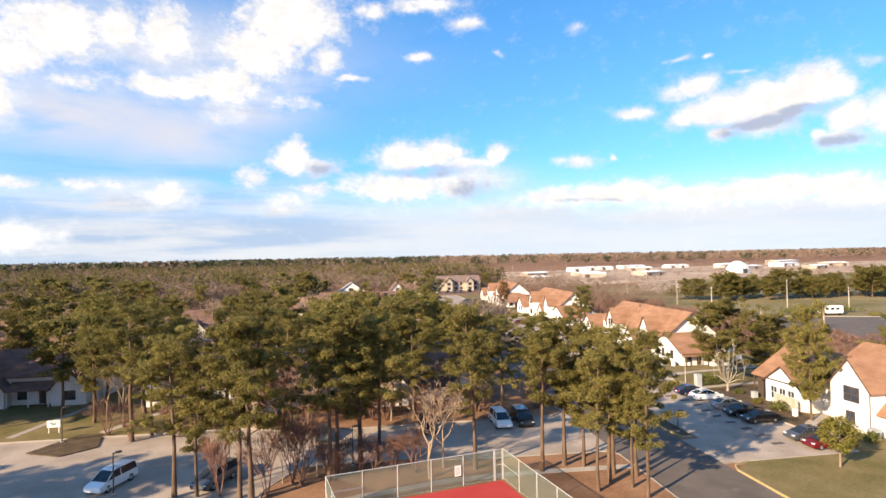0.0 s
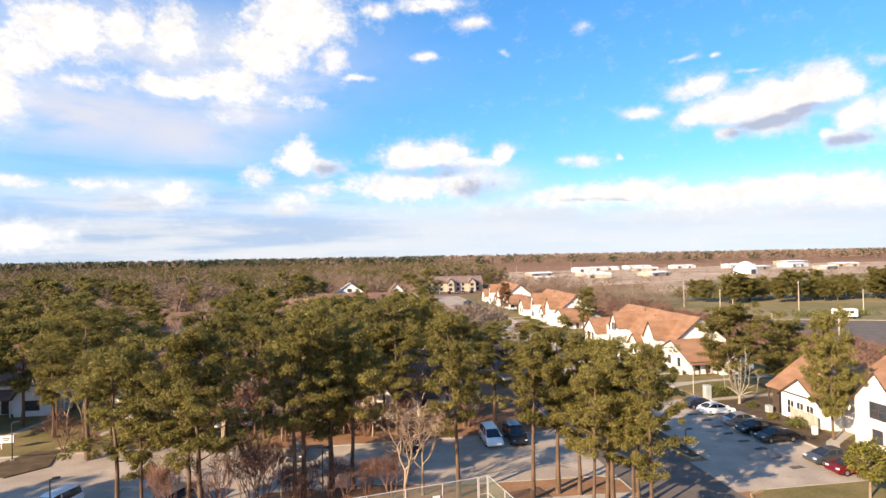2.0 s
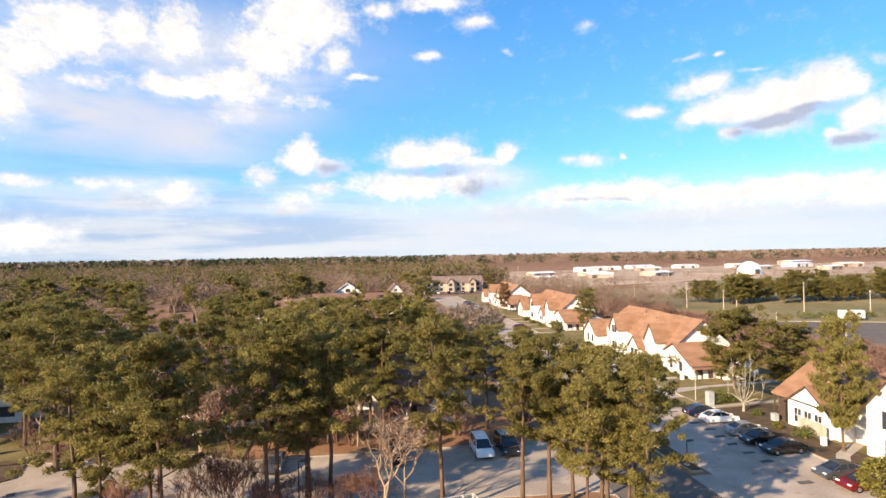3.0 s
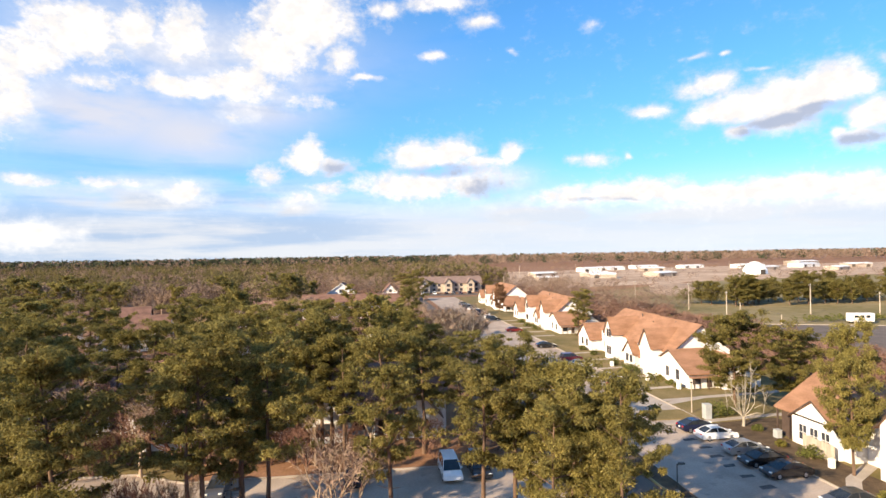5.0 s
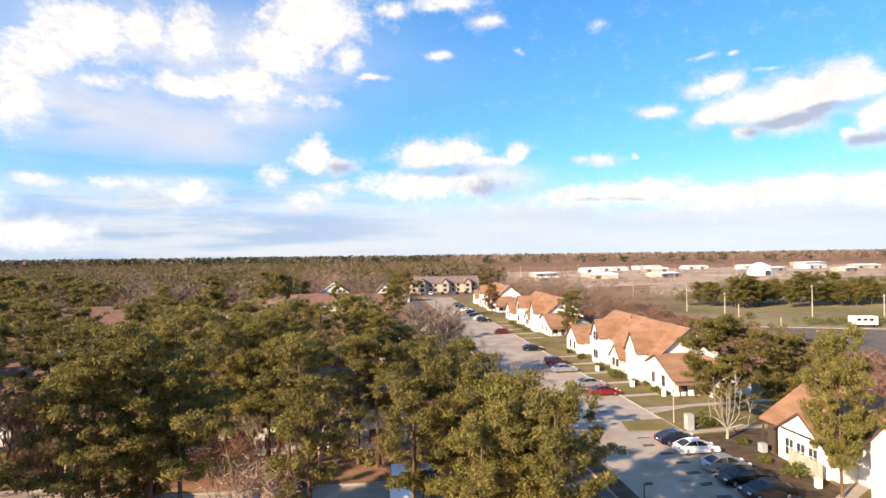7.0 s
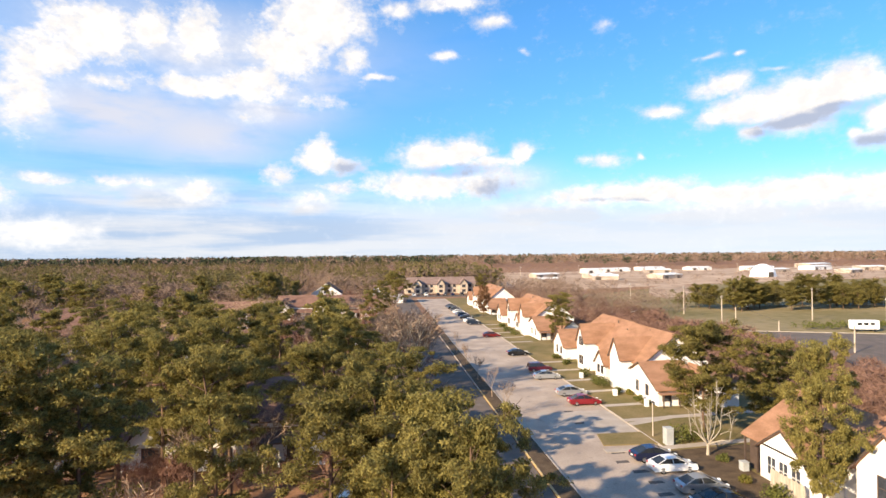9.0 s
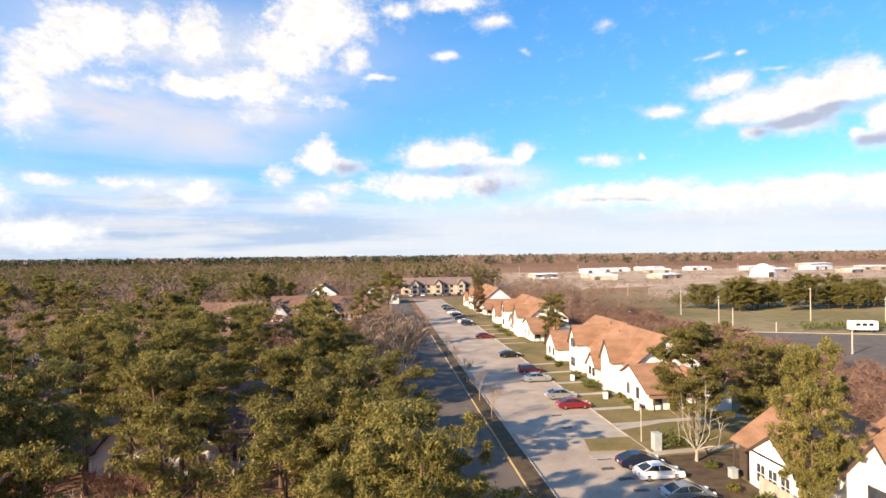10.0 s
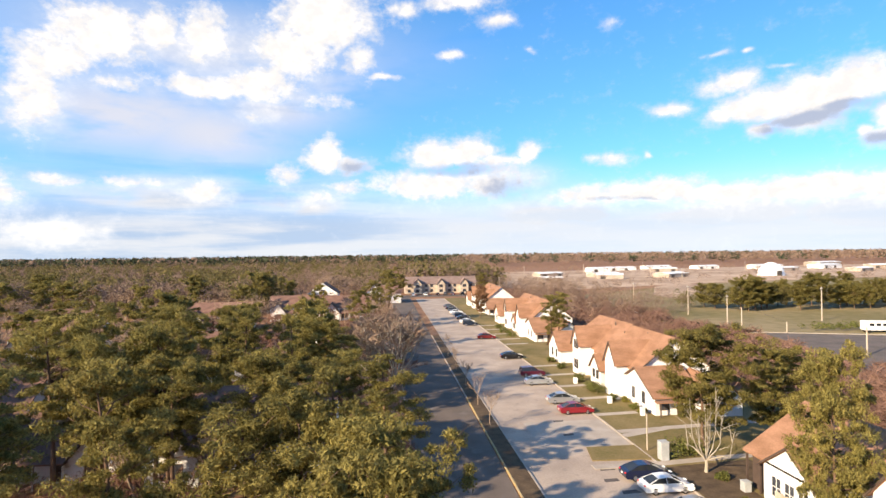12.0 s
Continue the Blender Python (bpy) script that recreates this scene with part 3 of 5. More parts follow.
def wall_bm(bm, x0, x1, y0, y1, eave, ridge, axis, z0=0.0):
    if axis == "x":
        mid = (y0 + y1) / 2
        prof = [(y0, z0), (y1, z0), (y1, eave), (mid, ridge), (y0, eave)]
        ends = [[bm.verts.new((x, b, z)) for b, z in prof] for x in (x0, x1)]
    else:
        mid = (x0 + x1) / 2
        prof = [(x0, z0), (x1, z0), (x1, eave), (mid, ridge), (x0, eave)]
        ends = [[bm.verts.new((b, y, z)) for b, z in prof] for y in (y0, y1)]
    bm.faces.new(ends[0])
    bm.faces.new(ends[1][::-1])
    for k in range(5):
        bm.faces.new((ends[0][k], ends[0][(k + 1) % 5], ends[1][(k + 1) % 5], ends[1][k]))


def window(parent, face, a, b, z0, z1, at, lights=2, trim=None, shutter=False):
    """A framed window on a wall: face -x or -y, from a to b along it, the wall plane at at."""
    trim = trim or M_TRIM

    def place(p0, p1, q0, q1, out0, out1):
        return (at - out1, at - out0, p0, p1, q0, q1) if face == "x" else (p0, p1, at - out1, at - out0, q0, q1)
    w = part("window", box_mesh("window", M_PANE, *place(a, b, z0, z1, -0.05, 0.02)), parent, "dark glazed window")
    f = 0.09
    for p0, p1, q0, q1 in ((a - f, b + f, z1, z1 + f), (a - f, b + f, z0 - f, z0), (a - f, a, z0, z1), (b, b + f, z0, z1)):
        part("frame", box_mesh("frame", trim, *place(p0, p1, q0, q1, 0.0, 0.06)), w)
    for k in range(1, lights):
        c = a + (b - a) * k / lights
        part("mullion", box_mesh("mullion", trim, *place(c - 0.03, c + 0.03, z0, z1, 0.021, 0.05)), w)
    part("mullion", box_mesh("mullion", trim, *place(a, b, (z0 + z1) / 2 - 0.03, (z0 + z1) / 2 + 0.03, 0.021, 0.05)), w)


def block(parent, x0, x1, y0, y1, eave, ridge, axis, roof, over=0.45, wall=None):
    bm = bmesh.new()
    wall_bm(bm, x0, x1, y0, y1, eave, ridge - 0.02, axis)
    part("wall", bm_mesh("wall", bm, wall or M_STUCCO), parent, "tan stucco wall darkened for shade" if wall else "white stucco wall")
    bm = bmesh.new()
    roof_bm(bm, x0, x1, y0, y1, eave, ridge, axis, over)
    part("roof", bm_mesh("roof", bm, roof), parent)
    # dark rake boards along the gable edges
    mid, half = ((y0 + y1) / 2, (y1 - y0) / 2) if axis == "x" else ((x0 + x1) / 2, (x1 - x0) / 2)
    drop = (ridge - eave) / half * over
    front = (x0 if axis == "x" else y0) - over - 0.02
    for s in (-1, 1):
        ends = [(mid + s * (half + over), eave - drop + 0.04), (mid, ridge + 0.04)]
        v, f = [], []
        tube(v, f, [(front, b, z) if axis == "x" else (b, front, z) for b, z in ends], [0.09, 0.09], 4)
        part("rake_board", mesh_of("rake_board", v, f, M_TRIM), parent)
    return parent


def door(parent, face, a, b, z1, at, m=None):
    dims = (at - 0.05, at + 0.02, a, b, 0.1, z1) if face == "x" else (a, b, at - 0.05, at + 0.02, 0.1, z1)
    d = part("door", box_mesh("door", m or M_TRIM, *dims), parent, "dark brown panelled door")
    kd = (at - 0.1, at - 0.05, b - 0.15, b - 0.09, 1.0, 1.1) if face == "x" else (b - 0.15, b - 0.09, at - 0.1, at - 0.05, 1.0, 1.1)
    part("handle", box_mesh("handle", M_STEEL, *kd), d)


def east_townhouse(label, wing_n=True):
    """Local origin on the road-side wall line, at the south corner of the low wing."""
    h = tagged(new("townhouse"), label, "townhouse", group="east row of townhouses")
    # main two-storey body: ridge along the road
    block(h, 2.0, 13.0, 6.4, 22.5, 5.0, 9.4, "y", M_ROOF)
    block(h, 2.6, 14.4, 22.6, 37.0, 5.1, 9.3, "y", M_ROOF)
    # steep front gables
    block(h, -0.2, 6.4, 9.2, 13.4, 5.4, 8.4, "x", M_ROOF, 0.3)
    block(h, 0.0, 6.4, 25.6, 29.4, 5.6, 8.6, "x", M_ROOF, 0.3)
    # low wings at both ends and an entrance gable between
    block(h, 1.5, 8.0, 0.4, 11.6, 2.5, 5.4, "x", M_ROOF, 0.4)
    block(h, 6.6, 13.0, -1.2, 6.0, 2.5, 4.9, "y", M_ROOF, 0.4)
    block(h, 0.0, 9.0, 37.1, 44.5, 2.7, 5.8, "x", M_ROOF, 0.4)
    block(h, 0.6, 4.0, 17.4, 21.8, 2.7, 4.9, "x", M_ROOF, 0.3)
    block(h, 1.0, 3.2, 13.3, 16.2, 2.5, 3.7, "y", M_ROOF, 0.25)
    # windows on the road side
    for y, z in ((10.3, 4.7), (10.3, 1.1), (26.5, 4.7), (26.5, 1.1)):
        window(h, "x", y, y + 0.75, z, z + 1.5, -0.0, 1)
        window(h, "x", y + 1.15, y + 1.9, z, z + 1.5, -0.0, 1)
    for y in (18.3, 19.9):
        window(h, "x", y, y + 0.9, 1.0, 2.3, 0.6, 1)
    for y in (3.4, 6.6):
        window(h, "x", y, y + 0.8, 0.9, 2.4, 1.5, 1)
    for y in (39.0, 41.6):
        window(h, "x", y, y + 0.8, 0.9, 2.4, 0.0, 1)
    for y in (15.0, 19.0):
        window(h, "x", y, y + 1.0, 3.6, 4.7, 2.0, 2)
    for y in (31.5, 34.5):
        window(h, "x", y, y + 1.0, 3.6, 4.7, 2.6, 2)
        window(h, "x", y, y + 1.0, 1.0, 2.4, 2.6, 2)
    for y in (16.6, 23.6, 30.2):
        door(h, "x", y, y + 0.95, 2.1, 2.0 if y < 22 else 2.6)
    # porch under the south wing's eave
    for x in (1.7, 4.2, 6.2):
        part("porch_post", box_mesh("porch_post", M_TRIM, x, x + 0.15, -0.75, -0.6, 0.05, 1.95), h, "dark timber porch post")
    part("porch_roof", box_mesh("porch_roof", M_ROOF, 1.2, 6.5, -0.95, 0.05, 1.95, 2.1), h)
    window(h, "y", 2.2, 3.4, 0.8, 1.8, 0.4, 2)
    door(h, "y", 4.6, 5.5, 1.9, 0.4)
    window(h, "y", 8.6, 10.4, 0.8, 2.0, -1.2, 2)
    # attic vents and flues
    for x, y in ((6.0, 20.0), (7.4, 27.0), (7.0, 13.5)):
        v, f = [], []
        tube(v, f, [(x, y, 6.8), (x, y, 8.6 if x < 7 else 9.3)], [0.09, 0.09], 8)
        part("flue_pipe", mesh_of("flue_pipe", v, f, M_DKSTEEL), h, "short dark flue pipe")
    return h


town = east_townhouse("long white stucco townhouse with orange shingle roofs and steep gables")
town.location = (60.4, 98.6, 0.1)
t2 = copy_thing(town, pose(61.0, 161.5, 0.1))
t2["label"] = "white stucco townhouse with faded orange roof behind a cedar"
t3 = copy_thing(town, pose(60.4, 222.0, 0.1))
t3["label"] = "distant white stucco townhouse with orange roof near street end"


def near_townhouse():
    h = tagged(new("townhouse"), "white stucco townhouse with orange roof behind a tall pine", "townhouse", group="east row of townhouses")
    block(h, 60.2, 72.0, 66.5, 76.4, 3.7, 7.6, "y", M_ROOF, 0.6)
    block(h, 59.6, 66.0, 67.4, 74.0, 3.2, 5.6, "x", M_ROOF, 0.4)
    block(h, 62.0, 76.0, 50.0, 66.4, 5.0, 9.2, "y", M_ROOF)
    block(h, 59.6, 66.0, 57.0, 62.6, 5.4, 8.7, "x", M_ROOF, 0.35)
    block(h, 60.6, 66.0, 49.0, 56.9, 2.8, 5.4, "y", M_ROOF, 0.35)
    window(h, "x", 58.6, 60.6, 3.6, 5.3, 59.6, 2)
    window(h, "x", 59.2, 60.3, 0.9, 2.3, 59.6, 1)
    for y in (68.6, 70.2, 71.8):
        window(h, "x", y, y + 1.1, 0.8, 2.5, 59.6, 2, M_WTRIM)
    for y in (74.6, 76.5):
        part("porch_post", box_mesh("porch_post", M_TRIM, 59.7, 59.86, y, y + 0.16, 0.05, 3.3), h, "dark timber porch post")
    # no recess here: a dark sheet before the wall gives the porch shade
    part("porch_wall", box_mesh("porch_wall", M_TRIM, 60.12, 60.19, 74.1, 76.3, 0.05, 3.4), h, "flat dark panel painted as the porch's shaded recess")
    part("drain_pipe", box_mesh("drain_pipe", M_TRIM, 59.52, 59.6, 57.05, 57.13, 0.1, 5.2), h)
    return h


near_townhouse()
screen = tagged(new("timber_screen"), "weathered timber privacy screen beside the near townhouse", "fence")
for k in range(22):
    part("board", box_mesh("board", M_POLE, -0.02, 0.02, 0.2 * k, 0.2 * k + 0.16, 0.02, 1.75 + 0.05 * (k % 3)), screen)
for z in (0.4, 1.4):
    part("rail", box_mesh("rail", M_POLE, 0.021, 0.06, 0, 4.36, z, z + 0.09), screen)
screen.location = (58.7, 67.0, 0.1)


def west_house(x, y, turn, label, scale=1.0, two=True):
    h = tagged(new("house"), label, "house", group="western houses")
    block(h, -9, 9, 2.0, 12, 4.6 if two else 3.0, 8.0 if two else 5.8, "x", M_ROOFB)
    block(h, -8.5, -3.5, 0.0, 6, 3.0, 6.0, "y", M_ROOFB, 0.4)
    block(h, 3.0, 8.0, 0.2, 6, 2.8, 5.6, "y", M_ROOFB, 0.4)
    bm = bmesh.new()
    vs = [bm.verts.new(p) for p in ((-3.4, 2.1, 3.6), (2.9, 2.1, 3.6), (2.9, -0.2, 2.5), (-3.4, -0.2, 2.5), (-3.4, 2.1, 3.74), (2.9, 2.1, 3.74), (2.9, -0.2, 2.64), (-3.4, -0.2, 2.64))]
    for q in ((0, 1, 2, 3), (7, 6, 5, 4), (0, 4, 5, 1), (1, 5, 6, 2), (2, 6, 7, 3), (3, 7, 4, 0)):
        bm.faces.new([vs[k] for k in q])
    part("porch_roof", bm_mesh("porch_roof", bm, M_ROOFB), h)
    for px in (-3.2, -0.2, 2.6):
        part("porch_post", box_mesh("porch_post", M_WTRIM, px, px + 0.15, -0.1, 0.05, 0.0, 2.45), h)
    window(h, "y", -7.0, -5.0, 0.9, 2.3, 0.0, 2)
    window(h, "y", 4.6, 6.4, 0.9, 2.2, 0.2, 2)
    window(h, "y", -2.6, -1.2, 0.9, 2.2, 2.0, 2)
    door(h, "y", 0.4, 1.4, 2.1, 2.0)
    window(h, "x", 4.5, 6.0, 1.0, 2.3, -9.0, 2)
    h.matrix_basis = pose(x, y, 0.08, 0, 0, turn) @ Matrix.Scale(scale, 4)
    return h


west_house(-50, 95, 0, "white house with brown shingle roof behind a dry lawn")
west_house(-24, 91, 0, "white house with brown roof hidden among pines")
west_house(11, 83, 0, "white stucco house with brown roof behind parked vans")
west_house(-8, 84, 0, "white house with brown roof under tall pines", two=False)
west_house(14, 143, -60, "white house with reddish roof behind bare tree", two=False)
west_house(-8, 128, 10, "white house with brown roof glimpsed through pines")
west_house(-48, 158, 10, "tall white house with brown roof among the woods")
west_house(-24, 196, 0, "white gabled house with reddish roof among trees")
west_house(13.5, 216, 0, "white house with long red-brown roof beside bare trees")
west_house(-4.6, 219, 0, "white house with red-brown roof joined to its neighbour")
gable_house = tagged(new("house"), "white house with a broad gable and pale roof edges", "house", "western houses")
block(gable_house, -6.2, 6.2, 0, 14, 5.0, 9.4, "y", M_ROOFB, 0.5)
for s in (-1, 1):
    v, f = [], []
    tube(v, f, [(s * 6.7, -0.55, 4.8), (0, -0.55, 9.5)], [0.2, 0.2], 4)
    part("bargeboard", mesh_of("bargeboard", v, f, M_WTRIM), gable_house, "white painted bargeboard")
window(gable_house, "y", -1.0, 1.0, 5.2, 6.6, 0, 2)
window(gable_house, "y", -4.2, -2.4, 1.2, 2.6, 0, 2)
window(gable_house, "y", 2.4, 4.2, 1.2, 2.6, 0, 2)
gable_house.location = (-2.2, 278, 0.08)
far_house = tagged(new("house"), "narrow white house with steep gable near street end", "house", "western houses")
block(far_house, -3.2, 3.2, 0, 13, 5.2, 8.6, "y", M_ROOFB)
block(far_house, 3.3, 12, 3, 12, 4.6, 7.4, "x", M_ROOFB)
window(far_house, "y", -0.6, 0.6, 5.0, 6.2, 0, 2)
window(far_house, "y", -1.8, -0.5, 1.2, 2.5, 0, 2)
window(far_house, "y", 0.6, 1.9, 1.2, 2.5, 0, 2)
window(far_house, "y", 5.5, 7.5, 1.2, 2.6, 3, 2)
far_house.location = (20.4, 276, 0.08)
west_house(-62, 184, 15, "white house with brown roof deep in the woods")
west_house(-95, 92, 0, "white house with brown roof at the lot edge")


def end_building():
    h = tagged(new("apartment_building"), "long two-storey apartment house with brown roof across the street end", "apartment house")
    # walls carry their shade in the tan colour
    block(h, 36, 76, 336, 348, 5.4, 9.0, "x", M_ROOFG, wall=M_SHADED_TAN)
    for x in (43, 56, 69):
        block(h, x - 2.2, x + 2.2, 333, 340, 5.4, 8.2, "y", M_ROOFG, 0.4, M_SHADED_TAN)
        window(h, "y", x - 0.9, x + 0.9, 3.6, 5.0, 333, 2)
        window(h, "y", x - 0.9, x + 0.9, 0.9, 2.3, 333, 2)
    for x in (38.5, 48, 51, 61, 64, 73):
        for z in (0.9, 3.6):
            window(h, "y", x - 0.7, x + 0.7, z, z + 1.4, 336, 2)
    return h


end_building()

# ---- trees ----
def tufts(rng, centres, radii, per, size, flat=0.6, slim=0.17):
    """Loose needle tufts, as slim triangles, on the shells of flattened puffs."""
    n = len(centres)
    c = np.repeat(np.asarray(centres), per, 0)
    r = np.repeat(np.asarray(radii), per)
    d = rng.normal(size=(n * per, 3))
    d /= np.linalg.norm(d, axis=1, keepdims=True)
    p = c + d * (r * rng.uniform(0.4, 1.15, n * per))[:, None] * (1, 1, flat)
    # each tuft lies roughly across its puff's surface, so that the puff takes the light as a whole
    face = d * (1, 1, 1.3) + rng.normal(size=d.shape) * 0.42 + (0, 0, 0.25)
    face /= np.linalg.norm(face, axis=1, keepdims=True)
    side = np.cross(face, rng.normal(size=d.shape))
    side /= np.linalg.norm(side, axis=1, keepdims=True)
    out = np.cross(face, side) + d * 0.35
    s = (size * rng.uniform(0.6, 1.3, n * per))[:, None]
    return np.stack([p - side * s * slim, p + side * s * slim, p + out * s], 1).reshape(-1, 3)


def pine_meshes(seed, height, per, size, crown_from=0.42, spread=3.2, limbs=26, sides=7, slim=0.17):
    rng = np.random.default_rng(seed)
    v, f = [], []
    bend = rng.normal(size=2) * 0.5
    trunk = [(bend[0] * k * k * 0.6 + rng.normal() * 0.05, bend[1] * k * k * 0.6 + rng.normal() * 0.05, height * k) for k in np.linspace(0, 0.96, 7)]
    r0 = 0.012 * height + 0.05
    tube(v, f, trunk, [r0 * (1.25 if k == 0 else 1 - 0.13 * k) for k in range(7)], sides)
    centres, radii = [], []

    def on_trunk(t):
        k = min(int(t / 0.16), 5)
        a, b = Vector(trunk[k]), Vector(trunk[k + 1])
        return a.lerp(b, (t - 0.16 * k) / 0.16)
    lean = rng.uniform(0, 6.28)
    for k in range(limbs):
        t = crown_from + (0.96 - crown_from) * (k + rng.uniform(0, 1)) / limbs
        u = (t - crown_from) / (1 - crown_from)
        reach = spread * (0.55 + 0.6 * math.sin(math.pi * min(1, 0.12 + 0.86 * u))) * rng.uniform(0.55, 1.2) * (1.0 if u < 0.75 else 1.35 - 0.55 * u)
        a = k * 2.4 + rng.normal() * 0.5
        reach *= 1 + 0.25 * math.cos(a - lean)
        start = on_trunk(min(t, 0.95))
        way = Vector((math.cos(a), math.sin(a), 0.15 + 0.5 * u + rng.normal() * 0.12))
        mid = start + way * reach * 0.55 + Vector((0, 0, rng.normal() * 0.15))
        end = start + way * reach + Vector((0, 0, 0.2))
        tube(v, f, [start, mid, end], [0.028 + 0.035 * (1 - u), 0.03, 0.012], 4)
        for q in range(int(2.5 + reach * 1.7)):
            g = rng.uniform(0.35, 1.08)
            off = rng.normal(size=3) * (0.55, 0.55, 0.22)
            centres.append(start.lerp(end, g) + Vector(off))
            radii.append(rng.uniform(0.32, 0.85) * (1.0 if g > 0.7 else 0.8))
    top = Vector(trunk[-1])
    for q in range(5):
        centres.append(top + Vector(rng.normal(size=3) * (0.6, 0.6, 0.3)))
        radii.append(rng.uniform(0.5, 0.8))
    # a few dead stubs low down
    for q in range(4):
        t = rng.uniform(0.15, max(crown_from, 0.2))
        a = rng.uniform(0, 6.28)
        s = on_trunk(t)
        tube(v, f, [s, s + Vector((math.cos(a), math.sin(a), 0.1)) * rng.uniform(0.5, 1.6)], [0.03, 0.008], 3)
    return mesh_of("trunk", v, f, M_BARK, True), tri_mesh("crown", tufts(rng, [tuple(c) for c in centres], radii, per, size, 0.5, slim), M_PINE)


def bare_meshes(seed, height, spread, twig_n, m_bark, m_twig, stems=1, depth=5, lift=0.55, more=0):
    twig_n += more
    rng = np.random.default_rng(seed)
    v, f, tips = [], [], []

    def grow(p, d, length, r, level):
        q = p + d * length * 0.5 + Vector(rng.normal(size=3)) * length * 0.05
        e = p + d * length + Vector((0, 0, 0.06 * length))
        tube(v, f, [p, q, e], [r, r * 0.82, r * 0.62], 6 if level < 2 else 3)
        if level >= depth:
            tips.append((e, d, length))
            return
        for k in range(3 if level < 3 else 2):
            nd = (d + Vector(rng.normal(size=3) * (spread, spread, 0.22)) + Vector((0, 0, lift * 0.28))).normalized()
            grow(p.lerp(e, rng.uniform(0.62, 1.0)) if k else e, nd, length * rng.uniform(0.6, 0.82), r * 0.6, level + 1)
        if level >= 2:
            tips.append((e, d, length))
    for s in range(stems):
        a = 6.28 * s / stems + rng.uniform(0, 1)
        tilt = 0.0 if stems == 1 else 0.45
        d = Vector((math.cos(a) * tilt, math.sin(a) * tilt, 1)).normalized()
        grow(Vector((math.cos(a), math.sin(a), 0)) * 0.12 * (stems > 1), d, height * (0.3 if stems == 1 else 0.28), 0.014 * height if stems == 1 else 0.008 * height + 0.03, 0)
    tri = []
    for e, d, length in tips:
        for k in range(twig_n):
            w = (d * 0.7 + Vector(rng.normal(size=3)) * 0.55 + Vector((0, 0, 0.3))).normalized()
            s = w.orthogonal().normalized() * 0.027
            b = e - d * length * rng.uniform(0, 0.6)
            n = b + w * rng.uniform(0.5, 1.3) * height * 0.075
            tri += [b - s, b + s, n]
    return mesh_of("trunk", v, f, m_bark, True), tri_mesh("twigs", np.array([tuple(t) for t in tri]), m_twig)


PINES = [pine_meshes(10 + k, 15.5, 170, 0.215, (0.36, 0.30, 0.42, 0.34, 0.46)[k], (3.2, 2.6, 3.4, 2.9, 2.7)[k], (22, 25, 18, 22, 17)[k], slim=0.24) for k in range(5)]
BROAD = [pine_meshes(25 + k, 12.5, 165, 0.22, 0.2, (4.6, 3.6)[k], (48, 46)[k], slim=0.26) for k in range(2)]
MIDPINES = [pine_meshes(30 + k, 14.5, 46, 0.5, (0.38, 0.46, 0.34)[k], (3.2, 2.8, 3.4)[k], 18, 5, 0.28) for k in range(3)]
BARE = [bare_meshes(50 + k, 12, 0.5, 3, M_GREYBARK, M_TWIG) for k in range(3)]
BUSHY = [bare_meshes(60 + k, 9, 0.55, 4, M_REDTWIG, M_REDTWIG, 5, 4) for k in range(2)]


def pale_tree_mesh(seed):
    g = np.random.default_rng(seed)
    v, f = [], []
    tube(v, f, [(0, 0, 0), (0.05, 0, 0.8), (0, 0, 1.5)], [0.2, 0.16, 0.15], 8)
    for k in range(10):
        a = k * 0.66 + g.normal() * 0.15
        out, top = g.uniform(0.3, 1.9), g.uniform(4.0, 8.8)
        if k in (3, 8):
            out, top = 2.6, 4.2
        c, s = math.cos(a), math.sin(a)
        path = [Vector((0, 0, 1.2)), Vector((c * out * 0.6, s * out * 0.6, 1.6 + 0.1 * top)), Vector((c * out * 0.9, s * out * 0.9, 0.5 * top)), Vector((c * out * 1.05, s * out, top))]
        tube(v, f, path, [0.085, 0.062, 0.042, 0.015], 5)
        for q in range(4):
            st = path[2].lerp(path[3], g.uniform(-0.3, 0.8))
            d = Vector((c * 0.4 + g.normal() * 0.45, s * 0.4 + g.normal() * 0.45, g.uniform(0.5, 1.2)))
            e = st + d * g.uniform(0.7, 1.6)
            tube(v, f, [st, st.lerp(e, 0.5) + Vector((0, 0, 0.1)), e], [0.045, 0.03, 0.012], 4)
            e2 = st.lerp(e, 0.6) + Vector((g.normal() * 0.5, g.normal() * 0.5, 0.6))
            tube(v, f, [st.lerp(e, 0.6), e2], [0.022, 0.008], 3)
    return mesh_of("trunk", v, f, M_PALEBARK, True)


PALE = pale_tree_mesh(71)
BIGBARE = bare_meshes(83, 12, 0.42, 2, M_PALEBARK, M_TWIG, 8, 4, 0.9, 7)


def soil(x, y):
    """Height of the soil in the western woods."""
    return 0.07 if x > -8 or x > -130 and y < 119 else -0.07


def tree(kind, meshes, x, y, h, base_h, label, turn, group="", wide=1.0, z=0.08):
    ob = tagged(new(kind), label, "tree", group)
    part("trunk", meshes[0], ob)
    tagged(part("crown", meshes[1], ob), kind="stuff")
    s = h / base_h
    ob.matrix_basis = pose(x, y, z, 0, 0, turn) @ Matrix.Diagonal((s * wide, s * wide, s, 1))
    return ob


rng = np.random.default_rng(5)
